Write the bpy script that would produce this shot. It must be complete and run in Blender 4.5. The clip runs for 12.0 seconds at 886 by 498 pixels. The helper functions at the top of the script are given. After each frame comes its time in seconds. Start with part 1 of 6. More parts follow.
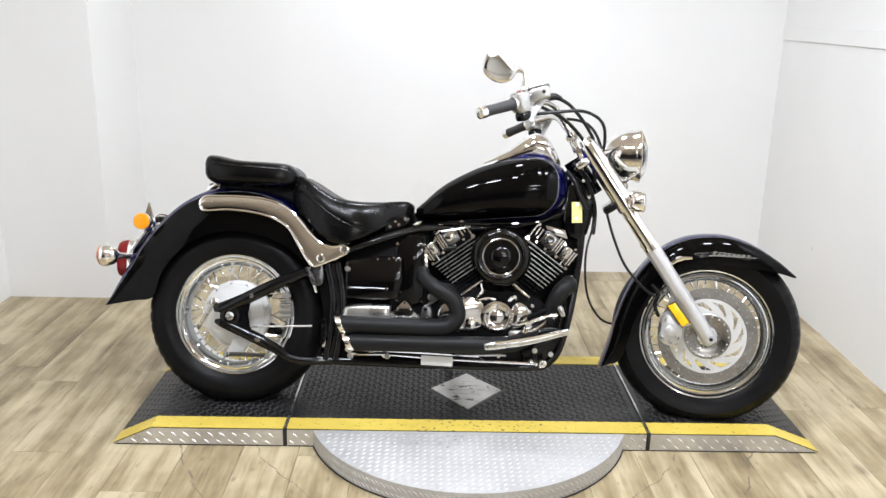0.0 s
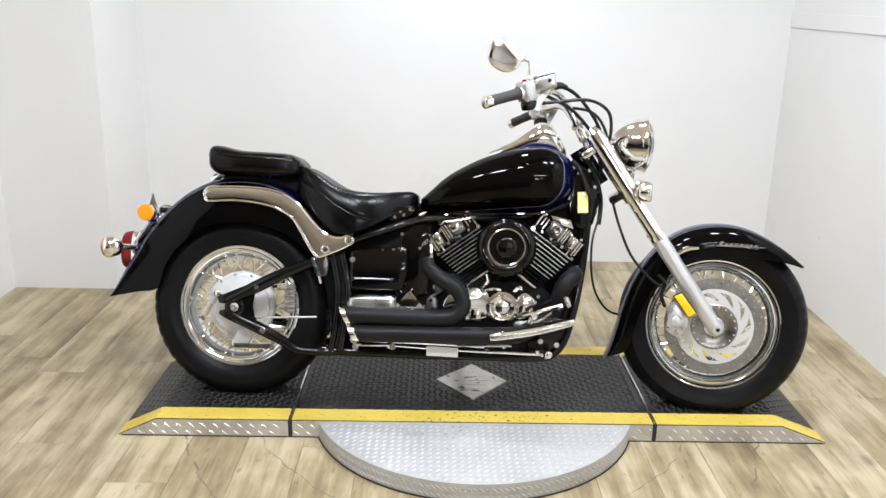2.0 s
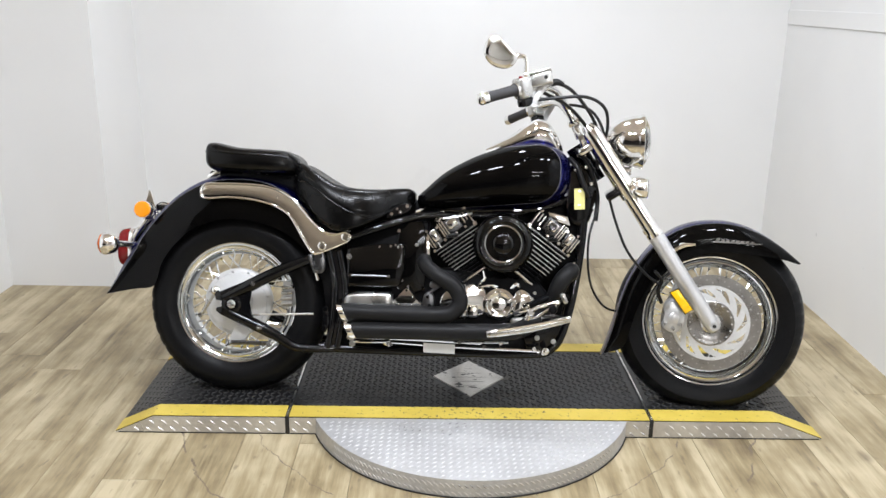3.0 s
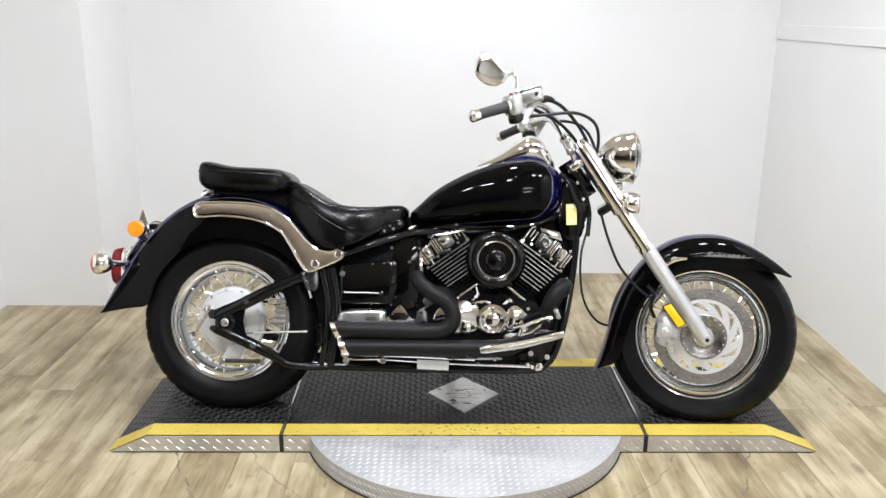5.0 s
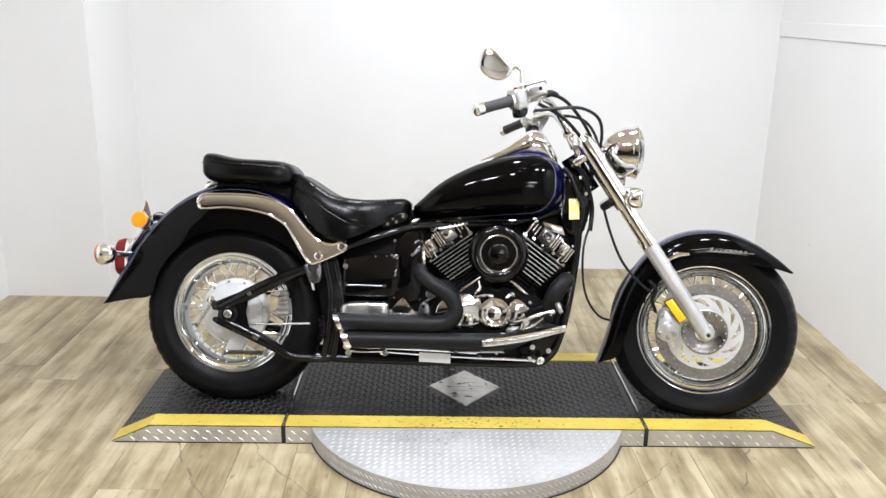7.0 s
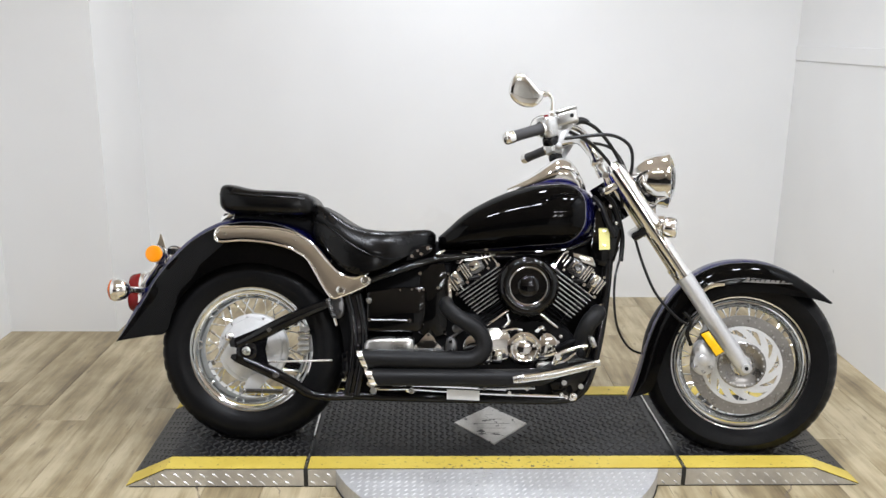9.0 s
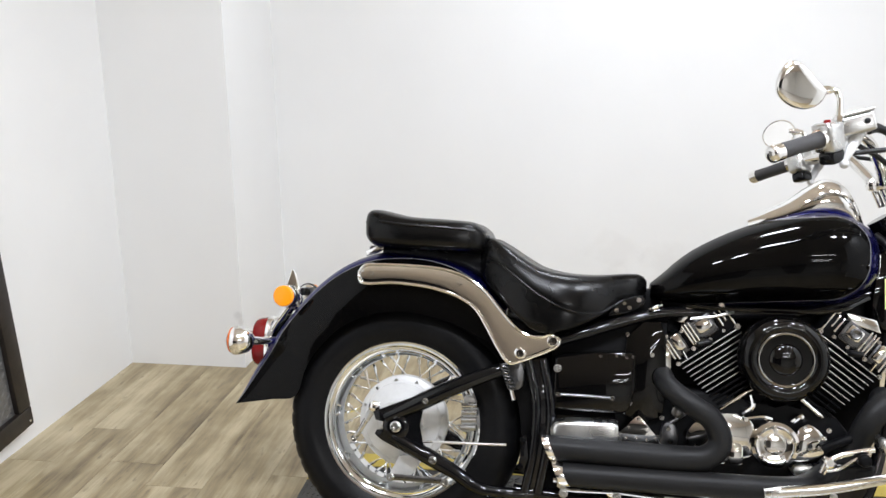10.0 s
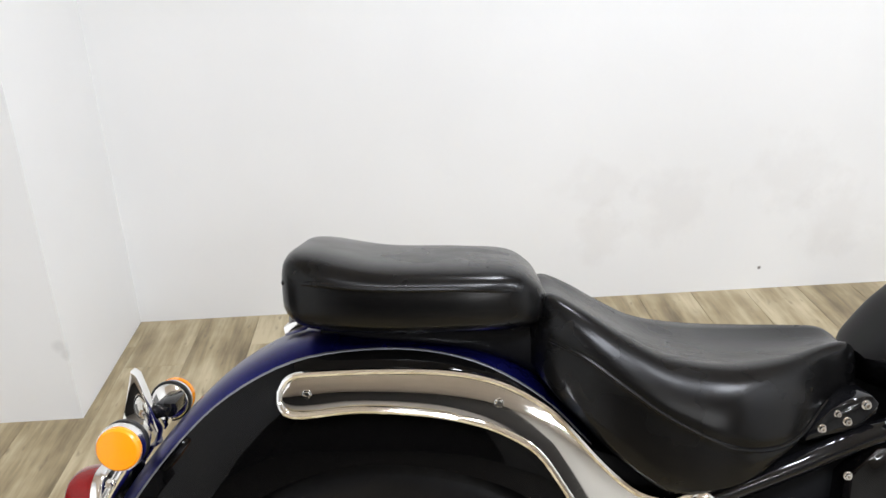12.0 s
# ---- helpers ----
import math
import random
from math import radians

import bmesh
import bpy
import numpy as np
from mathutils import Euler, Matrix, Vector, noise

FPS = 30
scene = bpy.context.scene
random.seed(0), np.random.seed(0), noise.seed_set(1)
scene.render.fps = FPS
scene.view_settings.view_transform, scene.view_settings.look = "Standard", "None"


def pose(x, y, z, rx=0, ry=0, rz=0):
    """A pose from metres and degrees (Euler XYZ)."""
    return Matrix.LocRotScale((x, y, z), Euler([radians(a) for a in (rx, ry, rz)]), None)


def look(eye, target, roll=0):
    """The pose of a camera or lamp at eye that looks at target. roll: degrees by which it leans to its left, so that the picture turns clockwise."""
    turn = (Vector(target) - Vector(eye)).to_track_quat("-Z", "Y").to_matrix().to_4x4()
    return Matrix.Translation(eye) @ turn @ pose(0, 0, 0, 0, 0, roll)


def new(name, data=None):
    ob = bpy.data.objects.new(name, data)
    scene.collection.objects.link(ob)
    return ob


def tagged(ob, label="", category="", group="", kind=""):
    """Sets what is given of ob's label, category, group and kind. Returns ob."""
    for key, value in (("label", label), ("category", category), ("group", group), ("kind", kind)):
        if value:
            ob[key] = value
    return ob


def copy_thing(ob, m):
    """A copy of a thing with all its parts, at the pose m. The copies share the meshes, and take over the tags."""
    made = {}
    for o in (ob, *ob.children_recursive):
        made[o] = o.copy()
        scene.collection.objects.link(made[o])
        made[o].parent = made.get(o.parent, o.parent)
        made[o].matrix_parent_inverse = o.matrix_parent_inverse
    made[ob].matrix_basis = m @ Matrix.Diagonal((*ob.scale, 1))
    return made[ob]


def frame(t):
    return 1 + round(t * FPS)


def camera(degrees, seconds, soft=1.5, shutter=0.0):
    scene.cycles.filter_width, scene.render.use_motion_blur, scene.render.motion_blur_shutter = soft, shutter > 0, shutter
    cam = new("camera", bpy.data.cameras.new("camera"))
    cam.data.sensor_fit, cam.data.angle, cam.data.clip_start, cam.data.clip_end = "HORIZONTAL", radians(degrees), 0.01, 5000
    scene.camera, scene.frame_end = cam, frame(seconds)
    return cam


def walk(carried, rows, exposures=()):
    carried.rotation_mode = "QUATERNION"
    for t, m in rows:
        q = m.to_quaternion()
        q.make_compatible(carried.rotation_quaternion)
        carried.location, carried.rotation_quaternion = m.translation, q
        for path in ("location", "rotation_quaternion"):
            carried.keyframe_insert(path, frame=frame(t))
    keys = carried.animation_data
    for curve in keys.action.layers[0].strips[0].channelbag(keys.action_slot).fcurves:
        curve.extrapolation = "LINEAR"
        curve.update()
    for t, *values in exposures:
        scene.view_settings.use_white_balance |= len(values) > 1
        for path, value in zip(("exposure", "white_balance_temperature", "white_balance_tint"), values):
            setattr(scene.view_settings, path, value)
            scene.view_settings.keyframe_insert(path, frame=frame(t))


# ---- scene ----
cam = camera(55.7, 12.0)
PATH = [
    (0, (-0.122, -0.051, 1.405), (-0.093, 1.871, 0.855), 1.2),
    (0.5, (-0.118, -0.038, 1.406), (-0.091, 1.881, 0.842), 1.1),
    (1, (-0.119, -0.036, 1.406), (-0.096, 1.881, 0.838), 0.9),
    (1.5, (-0.113, -0.037, 1.4), (-0.096, 1.88, 0.828), 0.7),
    (2, (-0.123, -0.037, 1.404), (-0.105, 1.878, 0.83), 1.0),
    (2.5, (-0.116, -0.04, 1.4), (-0.1, 1.875, 0.824), 0.8),
    (4.3, (-0.12, -0.036, 1.4), (-0.077, 1.877, 0.817), 1.7),
    (4.5, (-0.117, -0.043, 1.393), (-0.08, 1.875, 0.83), 1.6),
    (5, (-0.107, -0.046, 1.406), (-0.076, 1.878, 0.863), 0.5),
    (5.5, (-0.114, -0.049, 1.407), (-0.074, 1.874, 0.857), 0.6),
    (6, (-0.107, -0.054, 1.4), (-0.074, 1.865, 0.839), 0.5),
    (6.5, (-0.114, -0.055, 1.402), (-0.076, 1.867, 0.849), 0.9),
    (8.5, (-0.13, -0.061, 1.398), (-0.109, 1.86, 0.841), 1.1),
    (8.7, (-0.155, -0.041, 1.402), (-0.114, 1.883, 0.856), 1.1),
    (9, (-0.229, 0.044, 1.398), (-0.179, 1.981, 0.902), 0.6),
    (9.2, (-0.269, 0.119, 1.397), (-0.237, 2.049, 0.874), -0.4),
    (9.4, (-0.297, 0.252, 1.365), (-0.292, 2.173, 0.81), -0.1),
    (9.5, (-0.299, 0.346, 1.355), (-0.366, 2.269, 0.81), 0.3),
    (9.6, (-0.317, 0.424, 1.359), (-0.453, 2.359, 0.871), 0.3),
    (9.7, (-0.328, 0.501, 1.372), (-0.511, 2.437, 0.903), 0.0),
    (9.8, (-0.358, 0.58, 1.38), (-0.58, 2.508, 0.9), 0.1),
    (10, (-0.423, 0.723, 1.338), (-0.68, 2.646, 0.85), -0.4),
    (10.2, (-0.479, 0.874, 1.349), (-0.674, 2.776, 0.764), 0.0),
    (10.4, (-0.532, 1.035, 1.345), (-0.695, 2.915, 0.682), -1.9),
    (10.5, (-0.555, 1.106, 1.344), (-0.669, 2.98, 0.656), -1.9),
    (10.7, (-0.593, 1.243, 1.338), (-0.719, 3.134, 0.701), -1.4),
    (10.8, (-0.568, 1.342, 1.305), (-0.809, 3.244, 0.735), -2.6),
    (10.9, (-0.604, 1.427, 1.304), (-0.867, 3.331, 0.753), -2.2),
    (11, (-0.584, 1.49, 1.316), (-0.863, 3.375, 0.711), -1.9),
    (11.2, (-0.602, 1.601, 1.290), (-0.884, 3.480, 0.664), -2.2),
    (11.3, (-0.611, 1.643, 1.291), (-0.814, 3.526, 0.647), -1.5),
    (11.5, (-0.646, 1.733, 1.294), (-0.757, 3.59, 0.56), -2.3),
    (11.7, (-0.708, 1.816, 1.292), (-0.719, 3.655, 0.507), -4.4),
    (12, (-0.737, 1.885, 1.304), (-0.677, 3.723, 0.519), -2.3),
]
EXPOSURES = [(0, 0.0), (1.0, 0.03), (2.0, -0.05), (2.5, -0.14), (4.5, -0.17), (5.0, -0.07), (5.5, 0.0), (6.0, 0.03), (6.5, 0.03), (8.5, -0.2), (9.0, -0.26), (9.5, -0.18), (10.0, -0.08), (10.5, -0.02), (11.0, 0.02)]
walk(cam, [(t, look(eye, target, roll)) for t, eye, target, roll in PATH], EXPOSURES)

# ---- world and light ----
world = bpy.data.worlds.new("world")
scene.world = world
world.use_nodes = True
world.node_tree.nodes["Background"].inputs[0].default_value = (0.9, 0.93, 1.0, 1)
world.node_tree.nodes["Background"].inputs[1].default_value = 0.02

CEIL = 2.75
LAMPS = [(-0.1, 3.45), (-0.15, 1.75), (0.75, 1.85), (1.25, 2.0), (-0.9, 1.3), (-0.55, 1.15)]
LAMP_WATTS = 23.8
for lx, ly in LAMPS:
    lamp = bpy.data.lights.new("ceiling_lamp", "AREA")
    lamp.shape, lamp.size, lamp.energy, lamp.color = "DISK", 0.22, LAMP_WATTS, (0.88, 0.93, 1.035)
    ob = new("ceiling_lamp", lamp)
    ob.matrix_world = pose(lx, ly, CEIL - 0.035)
# long unseen tube fixtures, added to light the hall for reflections: place and length
HALL_FILLS = [(0.9, -1.95, 1.6), (0.9, -3.9, 1.6), (0.9, -4.9, 1.6)]
HALL_WATTS = 50.0
for lx, ly, long in HALL_FILLS:
    lamp = bpy.data.lights.new("hall_lamp", "AREA")
    lamp.shape, lamp.size, lamp.size_y, lamp.energy, lamp.color = "RECTANGLE", long, 0.05, HALL_WATTS, (0.93, 0.95, 0.98)
    ob = new("hall_lamp", lamp)
    ob.matrix_world = pose(lx, ly, CEIL - 0.075)


# ---- materials ----
def nodes_of(name):
    m = bpy.data.materials.new(name)
    m.use_nodes = True
    nt = m.node_tree
    return m, nt, nt.nodes["Principled BSDF"]


def link(nt, a, b):
    nt.links.new(a, b)


def math_node(nt, op, a, b=None, c=None):
    n = nt.nodes.new("ShaderNodeMath")
    n.operation = op
    for i, v in enumerate((a, b, c)):
        if v is None:
            continue
        if isinstance(v, (int, float)):
            n.inputs[i].default_value = v
        else:
            link(nt, v, n.inputs[i])
    return n.outputs[0]


def mix_color(nt, fac, a, b, mode="MIX"):
    n = nt.nodes.new("ShaderNodeMix")
    n.data_type, n.blend_type = "RGBA", mode
    for sock, v in ((n.inputs[0], fac), (n.inputs[6], a), (n.inputs[7], b)):
        if isinstance(v, (int, float)):
            sock.default_value = v
        elif isinstance(v, tuple):
            sock.default_value = (*v[:3], 1)
        else:
            link(nt, v, sock)
    return n.outputs[2]


def noise_node(nt, vec, scale, detail=3.0, rough=0.55):
    n = nt.nodes.new("ShaderNodeTexNoise")
    n.inputs["Scale"].default_value, n.inputs["Detail"].default_value, n.inputs["Roughness"].default_value = scale, detail, rough
    link(nt, vec, n.inputs["Vector"])
    return n.outputs["Fac"]


def coords(nt):
    return nt.nodes.new("ShaderNodeTexCoord").outputs["Object"]


def spread(nt, v, lo, hi, a=0.0, b=1.0):
    n = nt.nodes.new("ShaderNodeMapRange")
    n.inputs[1].default_value, n.inputs[2].default_value, n.inputs[3].default_value, n.inputs[4].default_value = lo, hi, a, b
    link(nt, v, n.inputs[0])
    return n.outputs[0]


def bump(nt, bsdf, height, strength, dist=0.002):
    n = nt.nodes.new("ShaderNodeBump")
    n.inputs["Strength"].default_value, n.inputs["Distance"].default_value = strength, dist
    link(nt, height, n.inputs["Height"])
    link(nt, n.outputs["Normal"], bsdf.inputs["Normal"])


def surface(name, base, rough=0.5, metal=0.0, fine=60.0, coarse=5.0, vary=0.12, relief=0.0, coat=0.0, rough_vary=0.08, dist=0.001, spec=0.5):
    """A material with two scales of variation in colour and gloss, and a fine relief."""
    m, nt, b = nodes_of(name)
    co = coords(nt)
    n1, n2 = noise_node(nt, co, fine, 4), noise_node(nt, co, coarse, 3)
    both = math_node(nt, "ADD", math_node(nt, "MULTIPLY", n1, 0.5), math_node(nt, "MULTIPLY", n2, 0.5))
    dark = tuple(c * (1 - vary) for c in base)
    light = tuple(min(1, c * (1 + vary)) for c in base)
    link(nt, mix_color(nt, spread(nt, both, 0.3, 0.7), dark, light), b.inputs["Base Color"])
    link(nt, spread(nt, n2, 0.3, 0.7, max(0.02, rough - rough_vary), rough + rough_vary), b.inputs["Roughness"])
    b.inputs["Metallic"].default_value, b.inputs["Specular IOR Level"].default_value = metal, spec
    if coat:
        b.inputs["Coat Weight"].default_value, b.inputs["Coat Roughness"].default_value = coat, 0.02
    if relief:
        bump(nt, b, n1, relief, dist)
    return m


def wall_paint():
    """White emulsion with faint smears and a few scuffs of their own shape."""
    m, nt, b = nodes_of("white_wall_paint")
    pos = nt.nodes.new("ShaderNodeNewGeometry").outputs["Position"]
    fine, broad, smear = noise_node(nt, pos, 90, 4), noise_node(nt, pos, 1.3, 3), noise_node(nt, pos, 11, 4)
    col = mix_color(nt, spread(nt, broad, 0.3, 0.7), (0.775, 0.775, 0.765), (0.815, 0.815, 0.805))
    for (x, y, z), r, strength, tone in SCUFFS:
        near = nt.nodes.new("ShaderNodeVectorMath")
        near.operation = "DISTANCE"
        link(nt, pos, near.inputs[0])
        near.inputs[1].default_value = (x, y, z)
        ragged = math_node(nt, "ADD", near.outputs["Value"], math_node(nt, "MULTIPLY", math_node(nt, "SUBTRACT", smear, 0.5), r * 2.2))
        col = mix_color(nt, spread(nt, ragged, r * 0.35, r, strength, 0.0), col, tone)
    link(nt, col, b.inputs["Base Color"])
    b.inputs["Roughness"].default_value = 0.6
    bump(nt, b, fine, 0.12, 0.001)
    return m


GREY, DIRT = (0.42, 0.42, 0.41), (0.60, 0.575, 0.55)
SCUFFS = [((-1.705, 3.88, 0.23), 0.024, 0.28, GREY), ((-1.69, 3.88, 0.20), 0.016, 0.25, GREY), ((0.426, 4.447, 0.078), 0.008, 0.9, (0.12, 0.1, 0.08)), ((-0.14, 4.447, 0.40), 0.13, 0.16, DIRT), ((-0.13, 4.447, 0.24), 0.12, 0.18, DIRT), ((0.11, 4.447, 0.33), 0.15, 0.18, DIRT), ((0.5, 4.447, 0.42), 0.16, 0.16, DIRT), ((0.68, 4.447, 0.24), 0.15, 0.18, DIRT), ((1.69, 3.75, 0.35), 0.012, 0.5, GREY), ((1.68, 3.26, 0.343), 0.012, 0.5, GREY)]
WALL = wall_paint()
CEILING = surface("tan_ceiling", (0.74, 0.65, 0.555), 0.8, fine=30, coarse=1, vary=0.12)
BACKROOM = surface("off_white_wall_paint", (0.74, 0.73, 0.70), 0.7, fine=40, coarse=0.8, vary=0.06)
DARK_REFLECTION = surface("dark_reflection_wall", (0.045, 0.042, 0.04), 0.6, fine=40, coarse=0.8, vary=0.15)
CHROME = surface("chrome", (0.88, 0.875, 0.86), 0.05, 1.0, fine=40, coarse=9, vary=0.03, rough_vary=0.03)
RIMCHROME = surface("wheel_chrome", (0.84, 0.86, 0.88), 0.07, 1.0, fine=60, coarse=9, vary=0.04, rough_vary=0.04)
STEEL = surface("brushed_steel", (0.62, 0.62, 0.61), 0.28, 1.0, fine=120, coarse=12, vary=0.08)
SILVER = surface("silver_painted_alloy", (0.62, 0.62, 0.62), 0.36, 0.6, fine=150, coarse=14, vary=0.06)
HUBWHITE = surface("pale_painted_alloy", (0.58, 0.58, 0.575), 0.40, 0.12, fine=120, coarse=10, vary=0.06)
CARRIER = surface("disc_carrier_alloy", (0.60, 0.60, 0.595), 0.38, 0.3, fine=120, coarse=10, vary=0.08)
GLOSSBLACK = surface("gloss_black_paint", (0.0018, 0.0017, 0.0017), 0.08, 0.0, fine=200, coarse=6, vary=0.2, coat=0.7, rough_vary=0.04, spec=0.0)
FRAMEBLACK = surface("black_frame_enamel", (0.004, 0.004, 0.0045), 0.15, 0.0, fine=160, coarse=11, vary=0.25, rough_vary=0.05, coat=0.6, spec=0.03)
ENGINEBLACK = surface("black_engine_paint", (0.004, 0.004, 0.0045), 0.45, 0.0, fine=140, coarse=14, vary=0.3, relief=0.2, spec=0.08)
FINEDGE = surface("machined_fin_edge", (0.42, 0.42, 0.41), 0.3, 1.0, fine=100, coarse=20, vary=0.1)
RUBBER = surface("tyre_rubber", (0.006, 0.006, 0.0065), 0.37, 0.0, fine=110, coarse=9, vary=0.3, relief=0.2, spec=0.11)
GRIPRUBBER = surface("grip_rubber", (0.030, 0.029, 0.030), 0.6, 0.0, fine=300, coarse=20, vary=0.2, relief=0.3)
LEATHER = surface("black_vinyl_leather", (0.0022, 0.0021, 0.0021), 0.25, 0.0, fine=420, coarse=9, vary=0.25, relief=0.12, rough_vary=0.07, spec=0.23)
EXHAUST = surface("matt_black_pipe_wrap", (0.011, 0.011, 0.0113), 0.46, 0.0, fine=260, coarse=10, vary=0.25, relief=0.3, spec=0.16)
CABLE = surface("black_cable_sheath", (0.008, 0.008, 0.0085), 0.35, 0.0, vary=0.2, spec=0.3)
ORANGE = surface("amber_reflector", (0.92, 0.30, 0.003), 0.25, 0.0, fine=500, coarse=30, vary=0.06)
SIGNALAMBER = surface("amber_signal_lens", (0.62, 0.13, 0.008), 0.2, 0.0, fine=400, coarse=30, vary=0.08)
DISCSTEEL = surface("disc_steel", (0.31, 0.30, 0.29), 0.30, 1.0, fine=140, coarse=20, vary=0.12)
DARKSTEEL = surface("dark_steel", (0.16, 0.16, 0.165), 0.3, 1.0, vary=0.15)
YELLOWREF = surface("yellow_reflector", (0.95, 0.54, 0.01), 0.25, 0.0, fine=500, coarse=30, vary=0.06)
RED = surface("red_lens", (0.19, 0.005, 0.005), 0.15, 0.0, fine=300, coarse=20, vary=0.15, coat=0.3, spec=0.15)
TAG = surface("yellow_sticker", (0.74, 0.69, 0.26), 0.5, vary=0.04)
PAPER = surface("white_plate", (0.75, 0.75, 0.73), 0.45, vary=0.05)
PINSTRIPE = surface("silver_pinstripe", (0.6, 0.6, 0.62), 0.2, 1.0, vary=0.05)
def dusty_rubber():
    """Black rubber with pale scuffed dust in patches."""
    m, nt, b = nodes_of("black_tread_rubber")
    pos = nt.nodes.new("ShaderNodeNewGeometry").outputs["Position"]
    fine, patch, speck = noise_node(nt, pos, 80, 4), noise_node(nt, pos, 3.2, 4, 0.6), noise_node(nt, pos, 26, 3)
    base = mix_color(nt, spread(nt, fine, 0.3, 0.7), (0.006, 0.006, 0.0064), (0.013, 0.013, 0.0137))
    dust = math_node(nt, "MULTIPLY", spread(nt, patch, 0.50, 0.68), spread(nt, speck, 0.35, 0.7, 0.3, 1.0))
    link(nt, mix_color(nt, dust, base, (0.062, 0.060, 0.057)), b.inputs["Base Color"])
    link(nt, spread(nt, dust, 0.0, 1.0, 0.36, 0.62), b.inputs["Roughness"])
    b.inputs["Specular IOR Level"].default_value = 0.4
    bump(nt, b, fine, 0.2, 0.001)
    return m


DECK = dusty_rubber()
STUD = surface("worn_rubber_stud", (0.034, 0.033, 0.032), 0.40, 0.0, fine=45, coarse=3.5, vary=0.55, relief=0.2, spec=0.4, rough_vary=0.12)
ALU = surface("aluminium_tread_plate", (0.50, 0.50, 0.50), 0.46, 0.35, fine=70, coarse=5, vary=0.2, relief=0.1, rough_vary=0.12)
ALUEDGE = surface("aluminium_side_plate", (0.58, 0.565, 0.54), 0.36, 0.6, fine=50, coarse=7, vary=0.16, relief=0.06, rough_vary=0.1)
STUDALU = surface("rubbed_tread_stud", (0.78, 0.78, 0.78), 0.34, 0.6, fine=70, coarse=6, vary=0.12)
DARKCHROME = surface("dark_chrome", (0.30, 0.295, 0.285), 0.08, 1.0, fine=60, coarse=9, vary=0.06)


def worn_aluminium():
    """Dull aluminium, blotched and chipped through to black in small flakes."""
    m, nt, b = nodes_of("worn_aluminium")
    pos = nt.nodes.new("ShaderNodeNewGeometry").outputs["Position"]
    flake, cloud, fine = noise_node(nt, pos, 38, 3, 0.6), noise_node(nt, pos, 9, 3), noise_node(nt, pos, 160, 3)
    col = mix_color(nt, spread(nt, math_node(nt, "ADD", cloud, math_node(nt, "MULTIPLY", fine, 0.4)), 0.45, 0.95), (0.38, 0.37, 0.35), (0.66, 0.645, 0.62))
    chip = spread(nt, flake, 0.60, 0.64)
    link(nt, mix_color(nt, chip, col, (0.035, 0.034, 0.033)), b.inputs["Base Color"])
    link(nt, math_node(nt, "MULTIPLY", math_node(nt, "SUBTRACT", 1.0, chip), 0.75), b.inputs["Metallic"])
    b.inputs["Roughness"].default_value = 0.42
    bump(nt, b, fine, 0.15, 0.001)
    return m


ALUDULL = worn_aluminium()
def worn_tape():
    """Yellow tape, rubbed through to the black deck in specks, most where feet step on it."""
    m, nt, b = nodes_of("yellow_floor_tape")
    pos = nt.nodes.new("ShaderNodeNewGeometry").outputs["Position"]
    sep = nt.nodes.new("ShaderNodeSeparateXYZ")
    link(nt, pos, sep.inputs[0])
    fine, broad = noise_node(nt, pos, 75, 3, 0.6), noise_node(nt, pos, 7, 3)
    col = mix_color(nt, spread(nt, broad, 0.3, 0.7), (0.55, 0.41, 0.06), (0.68, 0.53, 0.10))
    mid = spread(nt, math_node(nt, "ABSOLUTE", math_node(nt, "SUBTRACT", sep.outputs[0], 0.03)), 0.0, 0.40, 0.075, 0.0)
    rub = spread(nt, math_node(nt, "ADD", fine, mid), 0.64, 0.72)
    link(nt, mix_color(nt, rub, col, (0.07, 0.06, 0.04)), b.inputs["Base Color"])
    b.inputs["Roughness"].default_value = 0.5
    bump(nt, b, fine, 0.15, 0.001)
    return m


YELLOW = worn_tape()
CONCRETE = surface("grey_concrete", (0.36, 0.335, 0.30), 0.5, fine=30, coarse=1.5, vary=0.25, relief=0.2)
RUSTWOOD = surface("dark_distressed_frame", (0.014, 0.010, 0.008), 0.45, 0.0, fine=35, coarse=8, vary=0.75, relief=0.4)
CHARCOAL = surface("charcoal_tread_plate", (0.20, 0.20, 0.20), 0.4, 0.6, fine=60, coarse=6, vary=0.2)
GAPBLACK = surface("black_gasket_and_shade", (0.012, 0.012, 0.012), 0.6, vary=0.2)
FIXTURE = surface("white_fixture_metal", (0.75, 0.75, 0.74), 0.4, vary=0.03)


def glass(name, tint=(1, 1, 1), rough=0.0):
    m, nt, b = nodes_of(name)
    b.inputs["Base Color"].default_value, b.inputs["Roughness"].default_value = (*tint, 1), rough
    b.inputs["Transmission Weight"].default_value, b.inputs["IOR"].default_value = 1.0, 1.45
    return m


LENS = glass("clear_headlamp_glass", (0.97, 0.98, 0.98), 0.02)
m_glow, nt_glow, b_glow = nodes_of("lamp_diffuser")
b_glow.inputs["Base Color"].default_value = (0.9, 0.9, 0.88, 1)
b_glow.inputs["Emission Color"].default_value, b_glow.inputs["Emission Strength"].default_value = (1, 0.97, 0.92, 1), 6.0


